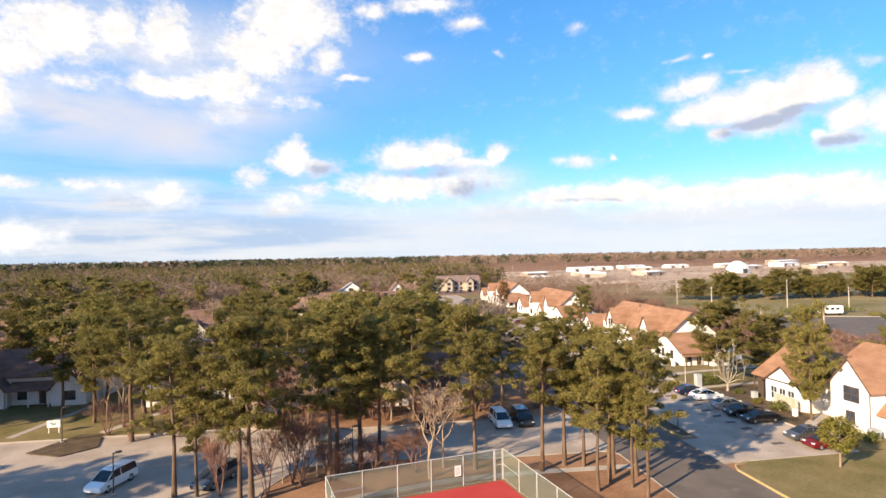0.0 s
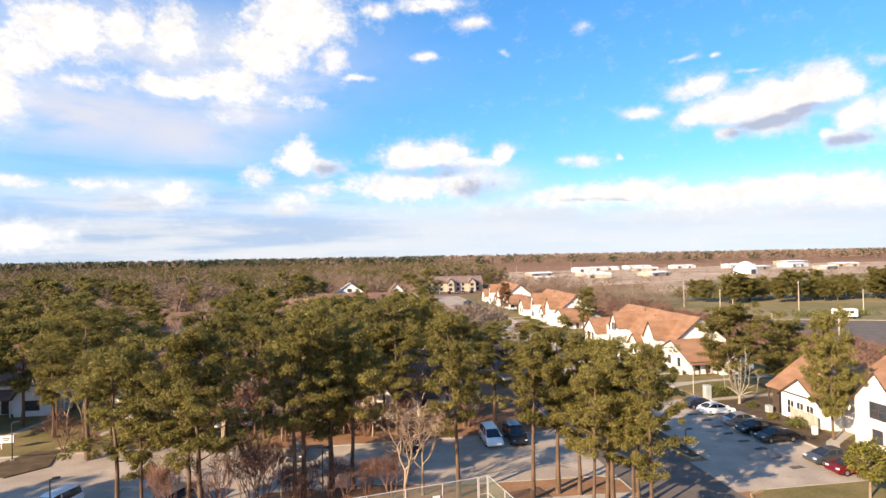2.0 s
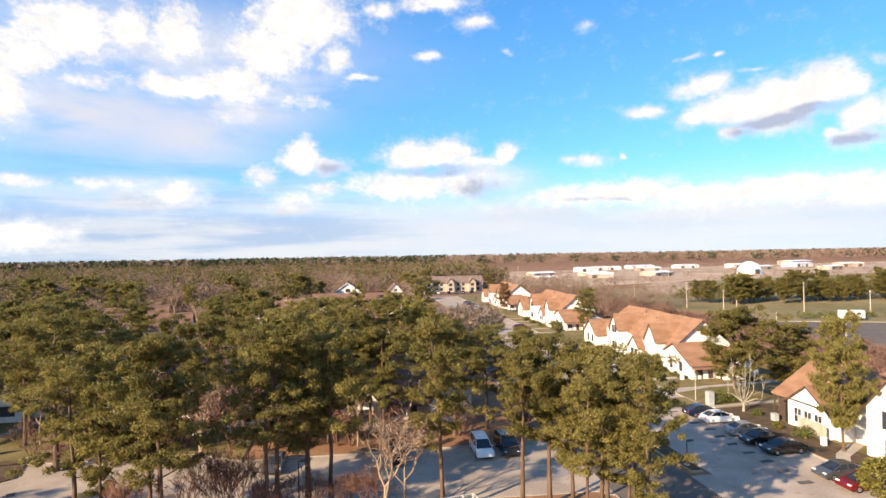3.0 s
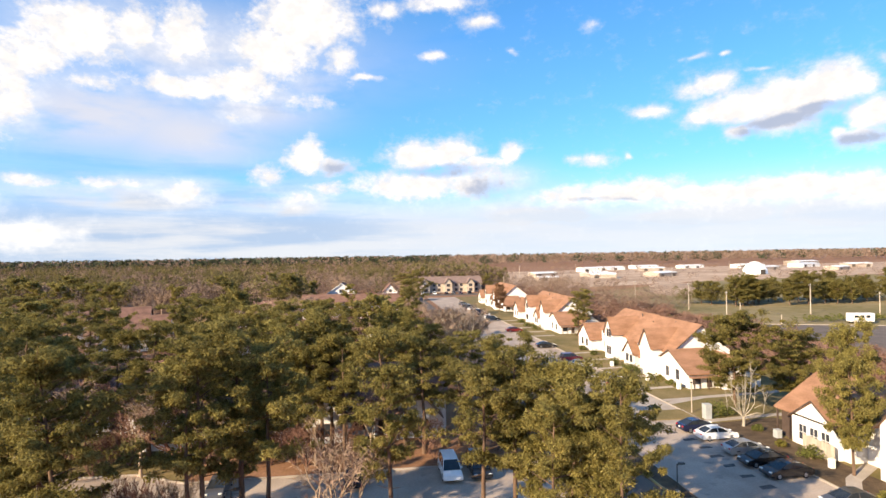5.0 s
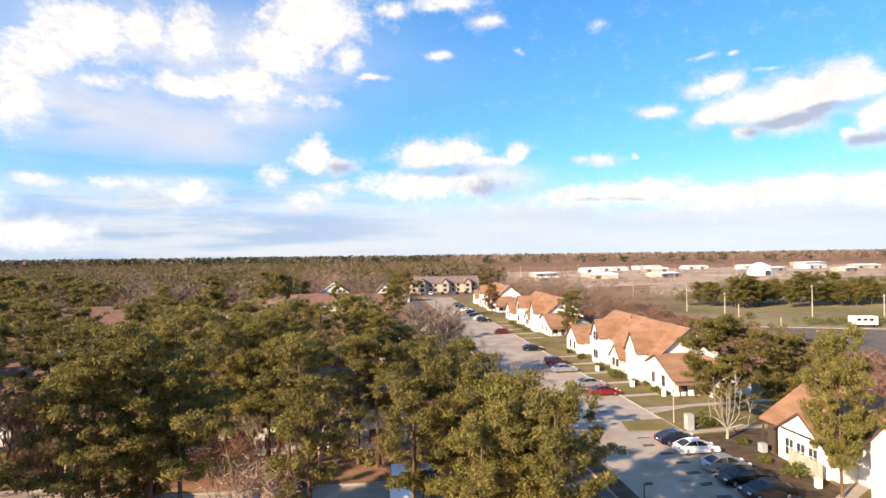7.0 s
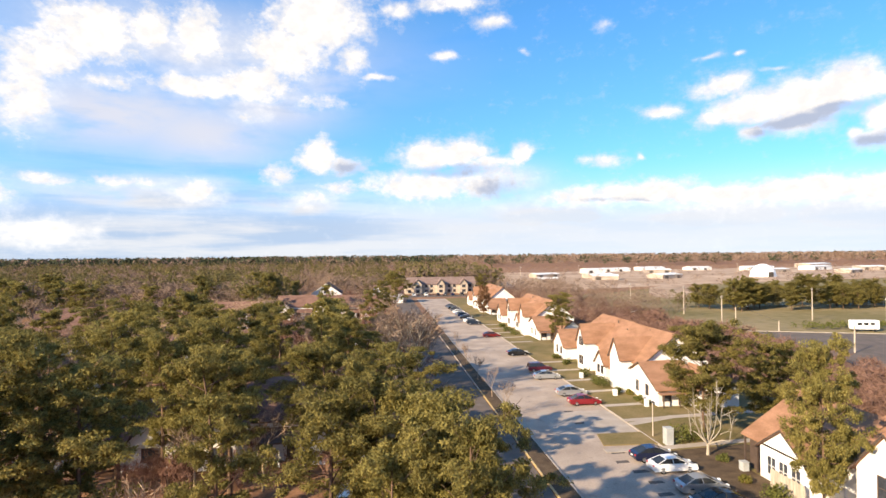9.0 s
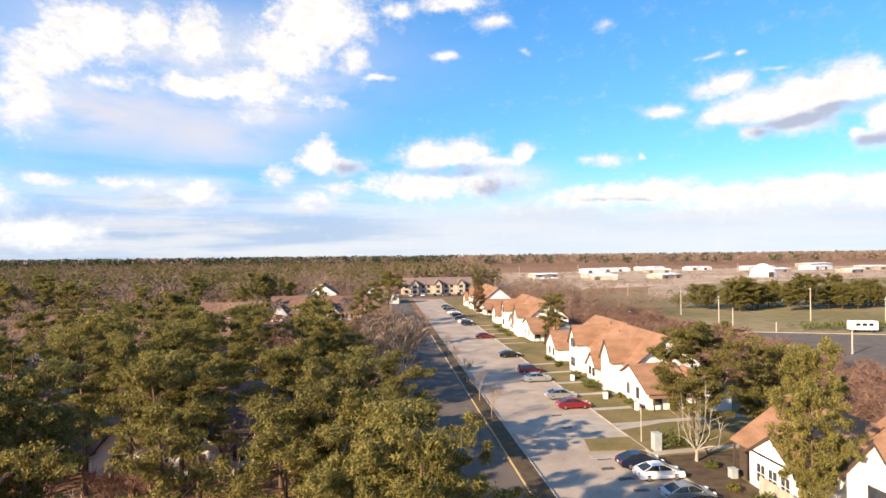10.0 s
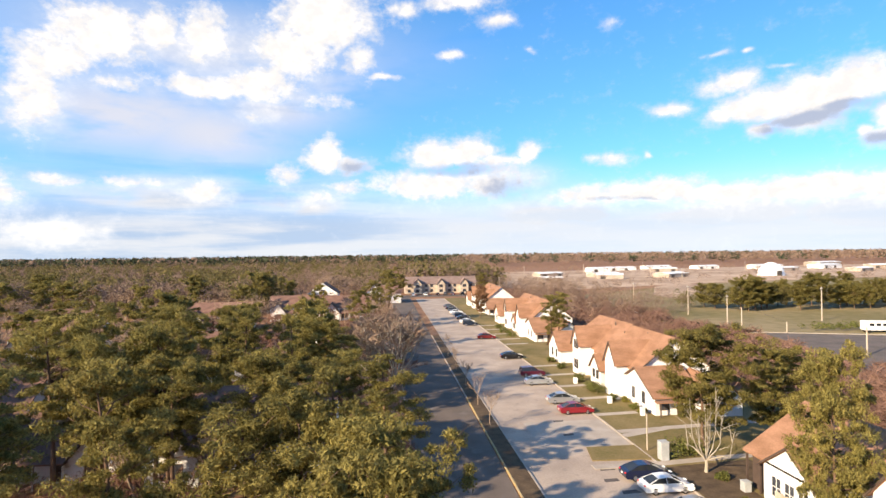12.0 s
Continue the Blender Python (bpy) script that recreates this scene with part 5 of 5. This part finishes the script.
def car(kind, body_m, x, y, turn, label, z=0.01, category="car"):
    body, cab, width, wheels, wr = CARS[kind]
    ob = tagged(new("car" if kind != "van" else "minivan"), label, category, "parked vehicles")
    bm = bmesh.new()

    def loft(outline, half_low, half_top, z_low, z_top):
        rows = []
        for s in (-1, 1):
            rows.append([bm.verts.new((px, s * (half_low + (half_top - half_low) * min(max((pz - z_low) / (z_top - z_low), 0), 1)), pz)) for px, pz in outline])
        n = len(outline)
        bm.faces.new(rows[0])
        bm.faces.new(rows[1][::-1])
        for k in range(n):
            bm.faces.new((rows[0][k], rows[1][k], rows[1][(k + 1) % n], rows[0][(k + 1) % n]))
    loft(body, width / 2, width / 2 - 0.1, 0.75, 1.1)
    bmesh.ops.bevel(bm, geom=list(bm.edges), offset=0.05, segments=2, affect="EDGES", clamp_overlap=True)
    body_me = bm_mesh("body", bm, body_m)
    body_me.shade_smooth()
    body_me.set_sharp_from_angle(angle=radians(35))
    part("body", body_me, ob)
    bm = bmesh.new()
    loft(cab, width / 2 - 0.09, width / 2 - 0.28, cab[0][1], cab[2][1])
    cabin = part("glasshouse", bm_mesh("glasshouse", bm, M_GLASS), ob, "dark glass")
    # roof skin and pillars over the glass
    bm = bmesh.new()
    a, b, c = cab[1], cab[2], cab[3]
    hw = width / 2 - 0.25
    pts = [(a[0], a[1] + 0.012), (b[0], b[1] + 0.018), (c[0], c[1] + 0.012)]
    rows = [[bm.verts.new((px, s * hw, pz + dz)) for px, pz in pts] for dz in (0, 0.035) for s in (-1, 1)]
    for lo, hi in ((0, 1), (2, 3)):
        for k in range(2):
            bm.faces.new((rows[lo][k], rows[lo][k + 1], rows[hi][k + 1], rows[hi][k]))
    for s in (0, 1):
        for k in range(2):
            bm.faces.new((rows[s][k], rows[s][k + 1], rows[s + 2][k + 1], rows[s + 2][k]))
    for k in (0, 2):
        bm.faces.new((rows[0][k], rows[1][k], rows[3][k], rows[2][k]))
    part("roof", bm_mesh("roof", bm, body_m), ob)
    for s in (-1, 1):
        lowy, topy = s * (width / 2 - 0.085), s * (width / 2 - 0.265)
        for p, q in ((cab[0], cab[1]), (cab[4], cab[3]), ((-0.25, cab[0][1]), (-0.3, b[1] - 0.03))):
            v, f = [], []
            tube(v, f, [(p[0], lowy, p[1]), (q[0], topy, q[1])], [0.045, 0.035], 4)
            part("pillar", mesh_of("pillar", v, f, body_m), ob)
        part("mirror", box_mesh("mirror", body_m, 0.85, 1.0, min(s * width / 2, s * (width / 2 + 0.16)), max(s * width / 2, s * (width / 2 + 0.16)), 0.98, 1.1, bevel=0.02), ob)
        part("headlight", box_mesh("headlight", M_LAMP, body[-4][0] - 0.22, body[-4][0] - 0.02, s * (width / 2 - 0.26) - 0.17, s * (width / 2 - 0.26) + 0.17, 0.66, 0.78, bevel=0.02), ob)
        part("tail_light", box_mesh("tail_light", M_TAIL, body[1][0] + 0.02, body[1][0] + 0.14, s * (width / 2 - 0.24) - 0.15, s * (width / 2 - 0.24) + 0.15, 0.74, 0.9, bevel=0.02), ob)
        for wx in wheels:
            v, f = [], []
            yy = s * (width / 2 - 0.12)
            tube(v, f, [(wx, yy - 0.11, wr), (wx, yy + 0.11, wr)], [wr, wr], 16)
            f.append(tuple(range(15, -1, -1)))
            ty = part("tyre", mesh_of("tyre", v, f, M_TYRE), ob)
            v, f = [], []
            tube(v, f, [(wx, yy - 0.12, wr), (wx, yy + 0.12, wr)], [wr * 0.62, wr * 0.62], 12)
            f.append(tuple(range(11, -1, -1)))
            part("rim", mesh_of("rim", v, f, M_RIM), ty)
    part("bumper", box_mesh("bumper", body_m, body[-3][0] - 0.14, body[-3][0] + 0.03, -width / 2 + 0.12, width / 2 - 0.12, 0.34, 0.52, bevel=0.03), ob)
    part("plate", box_mesh("plate", M_WTRIM, body[1][0] - 0.03, body[1][0] + 0.01, -0.16, 0.16, 0.6, 0.74), ob)
    ob.matrix_basis = pose(x, y, z, 0, 0, turn)
    return ob


P_WHITE = paint("white_paint", (0.80, 0.80, 0.79), 0.3, 0.0)
P_SILVER = paint("silver_paint", (0.48, 0.49, 0.50), 0.3, 0.6)
P_BLACK = paint("black_paint", (0.018, 0.018, 0.02), 0.2, 0.2)
P_NAVY = paint("navy_paint", (0.02, 0.025, 0.06), 0.25, 0.3)
P_RED = paint("red_paint", (0.24, 0.014, 0.022), 0.3, 0.2)
P_PURPLE = paint("maroon_paint", (0.10, 0.015, 0.03), 0.3, 0.3)
P_GREY = paint("grey_paint", (0.12, 0.12, 0.125), 0.3, 0.5)
P_DKRED = paint("dark_red_paint", (0.16, 0.01, 0.01), 0.3, 0.2)
LOT = 0.018
car("sedan", P_WHITE, 51.65, 76.6, 0, "white sedan parked nose-in on the pale lot", LOT)
car("sedan", P_NAVY, 51.2, 79.8, 0, "dark blue sedan parked beside the white one", LOT)
car("sedan", P_SILVER, 51.8, 71.6, 0, "silver sedan parked nose-in in the bays", LOT)
car("sedan", P_BLACK, 51.4, 68.3, 180, "black sedan parked tail-in in the bays", LOT)
car("sedan", P_BLACK, 51.6, 65.2, 180, "black sedan parked tail-in in tree shade", LOT)
car("sedan", P_GREY, 52.0, 58.2, 180, "dark grey sedan near the lawn corner", LOT)
car("sedan", P_DKRED, 52.0, 55.4, 180, "dark red sedan at the end bay", LOT)
car("sedan", P_RED, 51.9, 102.2, 0, "red sedan parked nose-in on the lot", LOT)
car("sedan", P_SILVER, 51.8, 107.6, 0, "silver sedan parked beside the red one", LOT)
car("sedan", P_SILVER, 51.4, 119.4, 0, "silver sedan parked nose-in on the lot", LOT)
car("suv", P_PURPLE, 51.9, 125.6, 0, "maroon sport utility car on the lot", LOT)
car("sedan", P_BLACK, 52.0, 142.6, 0, "black sedan alone in its bay", LOT)
car("sedan", P_DKRED, 51.6, 170.0, 0, "dark maroon sedan in its bay", LOT)
for k, (y, p, q) in enumerate([(197, P_BLACK, "black"), (203, P_WHITE, "white"), (212, P_BLACK, "black"), (218, P_NAVY, "dark blue"), (224, P_SILVER, "silver"), (231, P_WHITE, "white"), (238, P_GREY, "grey"), (246, P_BLACK, "black"), (254, P_GREY, "grey")]):
    car("sedan" if k % 3 else "suv", p, 51.4, y, 0, q + " car in the far bays of the lot", LOT)
for k, (x, p, q) in enumerate([(40, P_WHITE, "white"), (46.5, P_WHITE, "white"), (53, P_BLACK, "black"), (57, P_GREY, "grey"), (61, P_NAVY, "dark blue"), (66, P_BLACK, "black")]):
    car("suv" if k % 2 else "sedan", p, x, 321, 90, q + " car before the apartment house", 0.005)
car("van", P_WHITE, 18.5, 71.4, -90, "white minivan parked facing the street", 0.005, "van")
car("van", P_BLACK, 21.5, 71.4, -90, "black minivan parked beside the white one", 0.005, "van")
car("suv", P_BLACK, 8.8, 71.0, -90, "black car under the trees by the houses", 0.005)
car("sedan", P_GREY, -4.2, 71.0, -90, "dark sedan under the trees by the houses", 0.005)
car("van", P_WHITE, -24.4, 60.4, 250, "white minivan crossing the western lot", 0.005, "van")
car("van", P_GREY, -14.2, 58.9, 245, "grey minivan parked under a pine", 0.005, "van")
car("sedan", P_WHITE, 115.3, 220, 70, "white car on the far road", 0.03)


# ---- lamps, poles, signs ----
def lamp_post(x, y, h, label, turn=0):
    ob = tagged(new("lamp_post"), label, "lamp", "lot lamps")
    v, f = [], []
    tube(v, f, [(0, 0, 0), (0, 0, h * 0.5), (0, 0, h)], [0.07, 0.06, 0.05], 8)
    part("pole", mesh_of("pole", v, f, M_DKSTEEL), ob)
    part("base", box_mesh("base", M_CONC, -0.2, 0.2, -0.2, 0.2, -0.05, 0.18, bevel=0.03), ob)
    part("arm", box_mesh("arm", M_DKSTEEL, -0.05, 0.55, -0.04, 0.04, h - 0.1, h - 0.02), ob)
    part("lamp_head", box_mesh("lamp_head", M_DKSTEEL, 0.15, 0.75, -0.16, 0.16, h - 0.06, h + 0.1, bevel=0.03), ob, "dark shoebox lamp head")
    ob.matrix_basis = pose(x, y, 0.1, 0, 0, turn)


lamp_post(-36.2, 75.7, 4.3, "dark steel lamp post on the lot island", 30)
lamp_post(-23.2, 57.8, 4.0, "dark steel lamp post beside a minivan", 20)
lamp_post(-0.6, 60.6, 4.2, "dark steel lamp post beside the western lot", 0)
lamp_post(38.9, 63.4, 2.6, "short steel post at the median tip", 0)
post = tagged(new("wooden_post"), "slender brown timber post casting a long shadow", "post")
v, f = [], []
tube(v, f, [(0, 0, 0), (0, 0, 4.1)], [0.08, 0.07], 8)
part("pole", mesh_of("pole", v, f, M_POLE), post)
part("cap", box_mesh("cap", M_DKSTEEL, -0.12, 0.12, -0.12, 0.12, 4.1, 4.25, bevel=0.03), post)
post.location = (54.8, 86.8, 0.1)


def utility_pole(x, y, h, label, arms=True):
    ob = tagged(new("utility_pole"), label, "utility pole", "utility poles")
    v, f = [], []
    tube(v, f, [(0, 0, 0), (0, 0, h)], [0.2, 0.13], 8)
    part("pole", mesh_of("pole", v, f, M_POLE), ob)
    if arms:
        part("crossarm", box_mesh("crossarm", M_POLE, -1.1, 1.1, -0.06, 0.06, h - 0.7, h - 0.55), ob)
        for px in (-1.0, -0.5, 0.5, 1.0):
            v, f = [], []
            tube(v, f, [(px, 0, h - 0.55), (px, 0, h - 0.35)], [0.05, 0.04], 6)
            part("insulator", mesh_of("insulator", v, f, M_WTRIM), ob)
    ob.matrix_basis = pose(x, y, -0.05, 0, 0, 35)
    return ob


LINE = [(129.7, 252.4, 9.2), (130.2, 210.8, 10.3), (128.6, 186.0, 8.8), (128.8, 179.4, 5.6), (133.3, 166.9, 2.8), (125.3, 133.2, 6.0), (160.2, 186.7, 10.6), (176, 176, 8)]
for x, y, h in LINE:
    utility_pole(x, y, h, "weathered wooden utility pole beside the field" if h > 7 else "short pale pole beside the far car park", h > 7)
for x, y, h in ((105, 395, 9), (70, 420, 10), (90, 480, 9), (190, 420, 9), (250, 430, 9), (330, 470, 9), (150, 520, 10), (220, 560, 10), (300, 600, 10), (390, 560, 10), (88, 330, 9)):
    utility_pole(x, y, h, "distant wooden utility pole by the industrial yard")


def wire(a, b, sag, label):
    v, f = [], []
    pts = [Vector(a).lerp(Vector(b), k / 8) - Vector((0, 0, sag * 4 * (k / 8) * (1 - k / 8))) for k in range(9)]
    tube(v, f, pts, [0.035] * 9, 4)
    tagged(new("power_line", mesh_of("power_line", v, f, M_DKSTEEL)), label, "cable")


for z in (0.5, 1.1):
    wire((129.7, 252.4, 9.1 - z), (130.2, 210.8, 10.2 - z), 0.8, "sagging dark power line between poles")
    wire((130.2, 210.8, 10.2 - z), (128.6, 186, 8.7 - z), 0.5, "sagging dark power line between poles")
wire((128.6, 186, 8.0), (133.3, 166.9, 2.7), 0.4, "guy cable down to a short pole")

# monument sign on the western lawn
ms = tagged(new("monument_sign"), "white board sign on two posts with unreadable writing", "sign")
for px in (-0.8, 0.68):
    part("post", box_mesh("post", M_WTRIM, px, px + 0.12, -0.06, 0.06, 0.0, 1.2), ms)
board = part("board", box_mesh("board", M_WTRIM, -1.0, 1.0, -0.1, 0.1, 0.9, 2.0, bevel=0.03), ms, "white painted board")
for k, (a, b) in enumerate(((-0.55, 0.5), (-0.4, 0.35))):
    part("text_bar", box_mesh("text_bar", M_TRIM, a, b, -0.106, -0.1005, 1.55 - 0.25 * k, 1.68 - 0.25 * k), board, "dark bar of unreadable writing")
ms.location, ms.scale = (-39.3, 80.2, 0.08), (0.82, 0.82, 0.82)

# green utility cabinets and bins on the eastern lawn
def bin_box(x, y, w, h, m, label, kind="utility_cabinet"):
    ob = tagged(new(kind), label, "cabinet")
    part("body", box_mesh("body", m, -w / 2, w / 2, -w / 2, w / 2, 0, h, bevel=0.03), ob)
    part("lid", box_mesh("lid", m, -w / 2 - 0.03, w / 2 + 0.03, -w / 2 - 0.03, w / 2 + 0.03, h, h + 0.06, bevel=0.02), ob)
    ob.location = (x, y, 0.1)


M_GREYBOX = mat("grey_enamel", (0.32, 0.33, 0.33), (0.42, 0.43, 0.43), 1, 0.6)
bin_box(55.2, 83.9, 0.9, 1.9, M_GREYBOX, "tall grey metal cabinet beside the bays")
bin_box(58.4, 106.0, 0.6, 0.9, M_WTRIM, "small white box by the townhouse door")
bin_box(57.6, 118.6, 0.6, 0.9, M_WTRIM, "small white box on the lawn")
bin_box(58.9, 56.0, 1.0, 1.2, M_GREYBOX, "grey refuse bin beside the near townhouse", "bin")

# far industrial buildings
M_SHEET = mat("white_sheet_metal", (0.70, 0.70, 0.68), (0.82, 0.82, 0.80), 0.2, 0.5)


def shed(x, y, w, d, h, label, turn=0, roof_h=1.0):
    ob = tagged(new("industrial_shed"), label, "shed", "industrial buildings")
    h *= 0.8
    w *= 0.85
    bm = bmesh.new()
    wall_bm(bm, -w / 2, w / 2, -d / 2, d / 2, h, h + roof_h - 0.05, "x")
    part("wall", bm_mesh("wall", bm, M_CONC if w % 4 < 2 else M_SHEET), ob)
    bm = bmesh.new()
    roof_bm(bm, -w / 2, w / 2, -d / 2, d / 2, h, h + roof_h, "x", 0.4)
    part("roof", bm_mesh("roof", bm, M_SHEET), ob)
    for k in range(1 + int(w / 24)):
        px = -w / 2 + 3 + k * 16
        if px + 4 < w / 2:
            part("loading_door", box_mesh("loading_door", M_DKSTEEL, px, px + 4, -d / 2 - 0.06, -d / 2 + 0.02, 0, h * 0.75), ob, "dark loading door")
    ob.matrix_basis = pose(x, y, 0, 0, 0, turn)


for x, y, w, d, h, t in ((150, 440, 20, 9, 3.2, 8), (172, 520, 30, 12, 3.5, 20), (206, 462, 24, 16, 4, -20), (216, 500, 34, 12, 3.2, 24), (250, 600, 26, 14, 5, 10), (262, 470, 30, 16, 4, 26), (292, 640, 40, 14, 4, 8), (318, 590, 30, 14, 4, -12),
                         (430, 560, 34, 16, 4, 15), (455, 620, 40, 16, 5, 5), (400, 650, 36, 14, 4, 12), (520, 610, 40, 18, 5, 20), (585, 690, 54, 20, 6, 20), (350, 670, 40, 14, 4, 10), (480, 520, 30, 14, 4, 26), (560, 580, 30, 16, 5, -10)):
    shed(x, y, w, d, h, "low white sheet-metal shed in the industrial yard", t)

# round-roofed salt barn
ob = tagged(new("domed_barn"), "white round-topped storage barn in the yard", "barn", "industrial buildings")
prof = [(0, 6.6), (0.28, 6.3), (0.55, 5.3), (0.78, 3.9), (0.92, 2.6), (1.0, 0.0)]
n = 24
v = [(math.cos(6.283 * k / n) * r * 10.5, math.sin(6.283 * k / n) * r * 10.5, z * 1.7) for r, z in prof for k in range(n)]
f = [(j * n + k, j * n + (k + 1) % n, (j + 1) * n + (k + 1) % n, (j + 1) * n + k) for j in range(len(prof) - 1) for k in range(n)]
part("shell", mesh_of("shell", v, f, M_SHEET, True), ob)
# the shell is closed; a dark box paints the unlit opening
part("door", box_mesh("door", M_DKSTEEL, -2.2, 2.2, -10.6, -10.2, 0, 4.2), ob, "solid dark panel standing in for a doorway's dark inside")
ob.location = (352, 470, 0)

# white coach and canopy beside the far car park
bus = tagged(new("camper_van"), "white camper van standing beside the far car park", "camper")
part("body", box_mesh("body", M_WTRIM, -3.4, 3.4, -1.15, 1.15, 0.6, 3.1, bevel=0.15), bus)
for px in (-2.2, -0.6, 1.0):
    part("window", box_mesh("window", M_GLASS, px, px + 1.1, -1.18, -1.12, 1.8, 2.5), bus)
for px in (-2.3, 2.2):
    for s in (-1, 1):
        v, f = [], []
        tube(v, f, [(px, s * 1.0 - 0.12, 0.42), (px, s * 1.0 + 0.12, 0.42)], [0.42, 0.42], 12)
        f.append(tuple(range(11, -1, -1)))
        part("wheel", mesh_of("wheel", v, f, M_TYRE), bus)
bus.matrix_basis = pose(155, 162, 0.02, 0, 0, -15)

shrub(57.2, 84.6, 1.6, 2.0, M_HEDGE, "dark evergreen shrub beside a grey cabinet", 140)
shrub(58.8, 84.8, 1.5, 1.9, M_HEDGE, "dark evergreen shrub beside a grey cabinet", 141)
for k, (x, y) in enumerate(((60.8, 100.4), (60.6, 102.6), (60.9, 106.2), (58.2, 78.0), (56.8, 72.4), (57.6, 59.0))):
    shrub(x, y, 0.6, 0.8, M_HEDGE if k % 2 else M_SPRING, "small clipped shrub at a townhouse wall", 150 + k)
bin_box(60.3, 99.4, 0.55, 1.0, M_WTRIM, "white air-conditioning unit by the porch", "air_conditioner")
bin_box(57.4, 66.0, 0.5, 0.9, M_WTRIM, "small white post box near the pine", "post_box")
bin_box(58.8, 75.4, 0.7, 0.9, M_GREYBOX, "grey air-conditioning unit beside the porch", "air_conditioner")
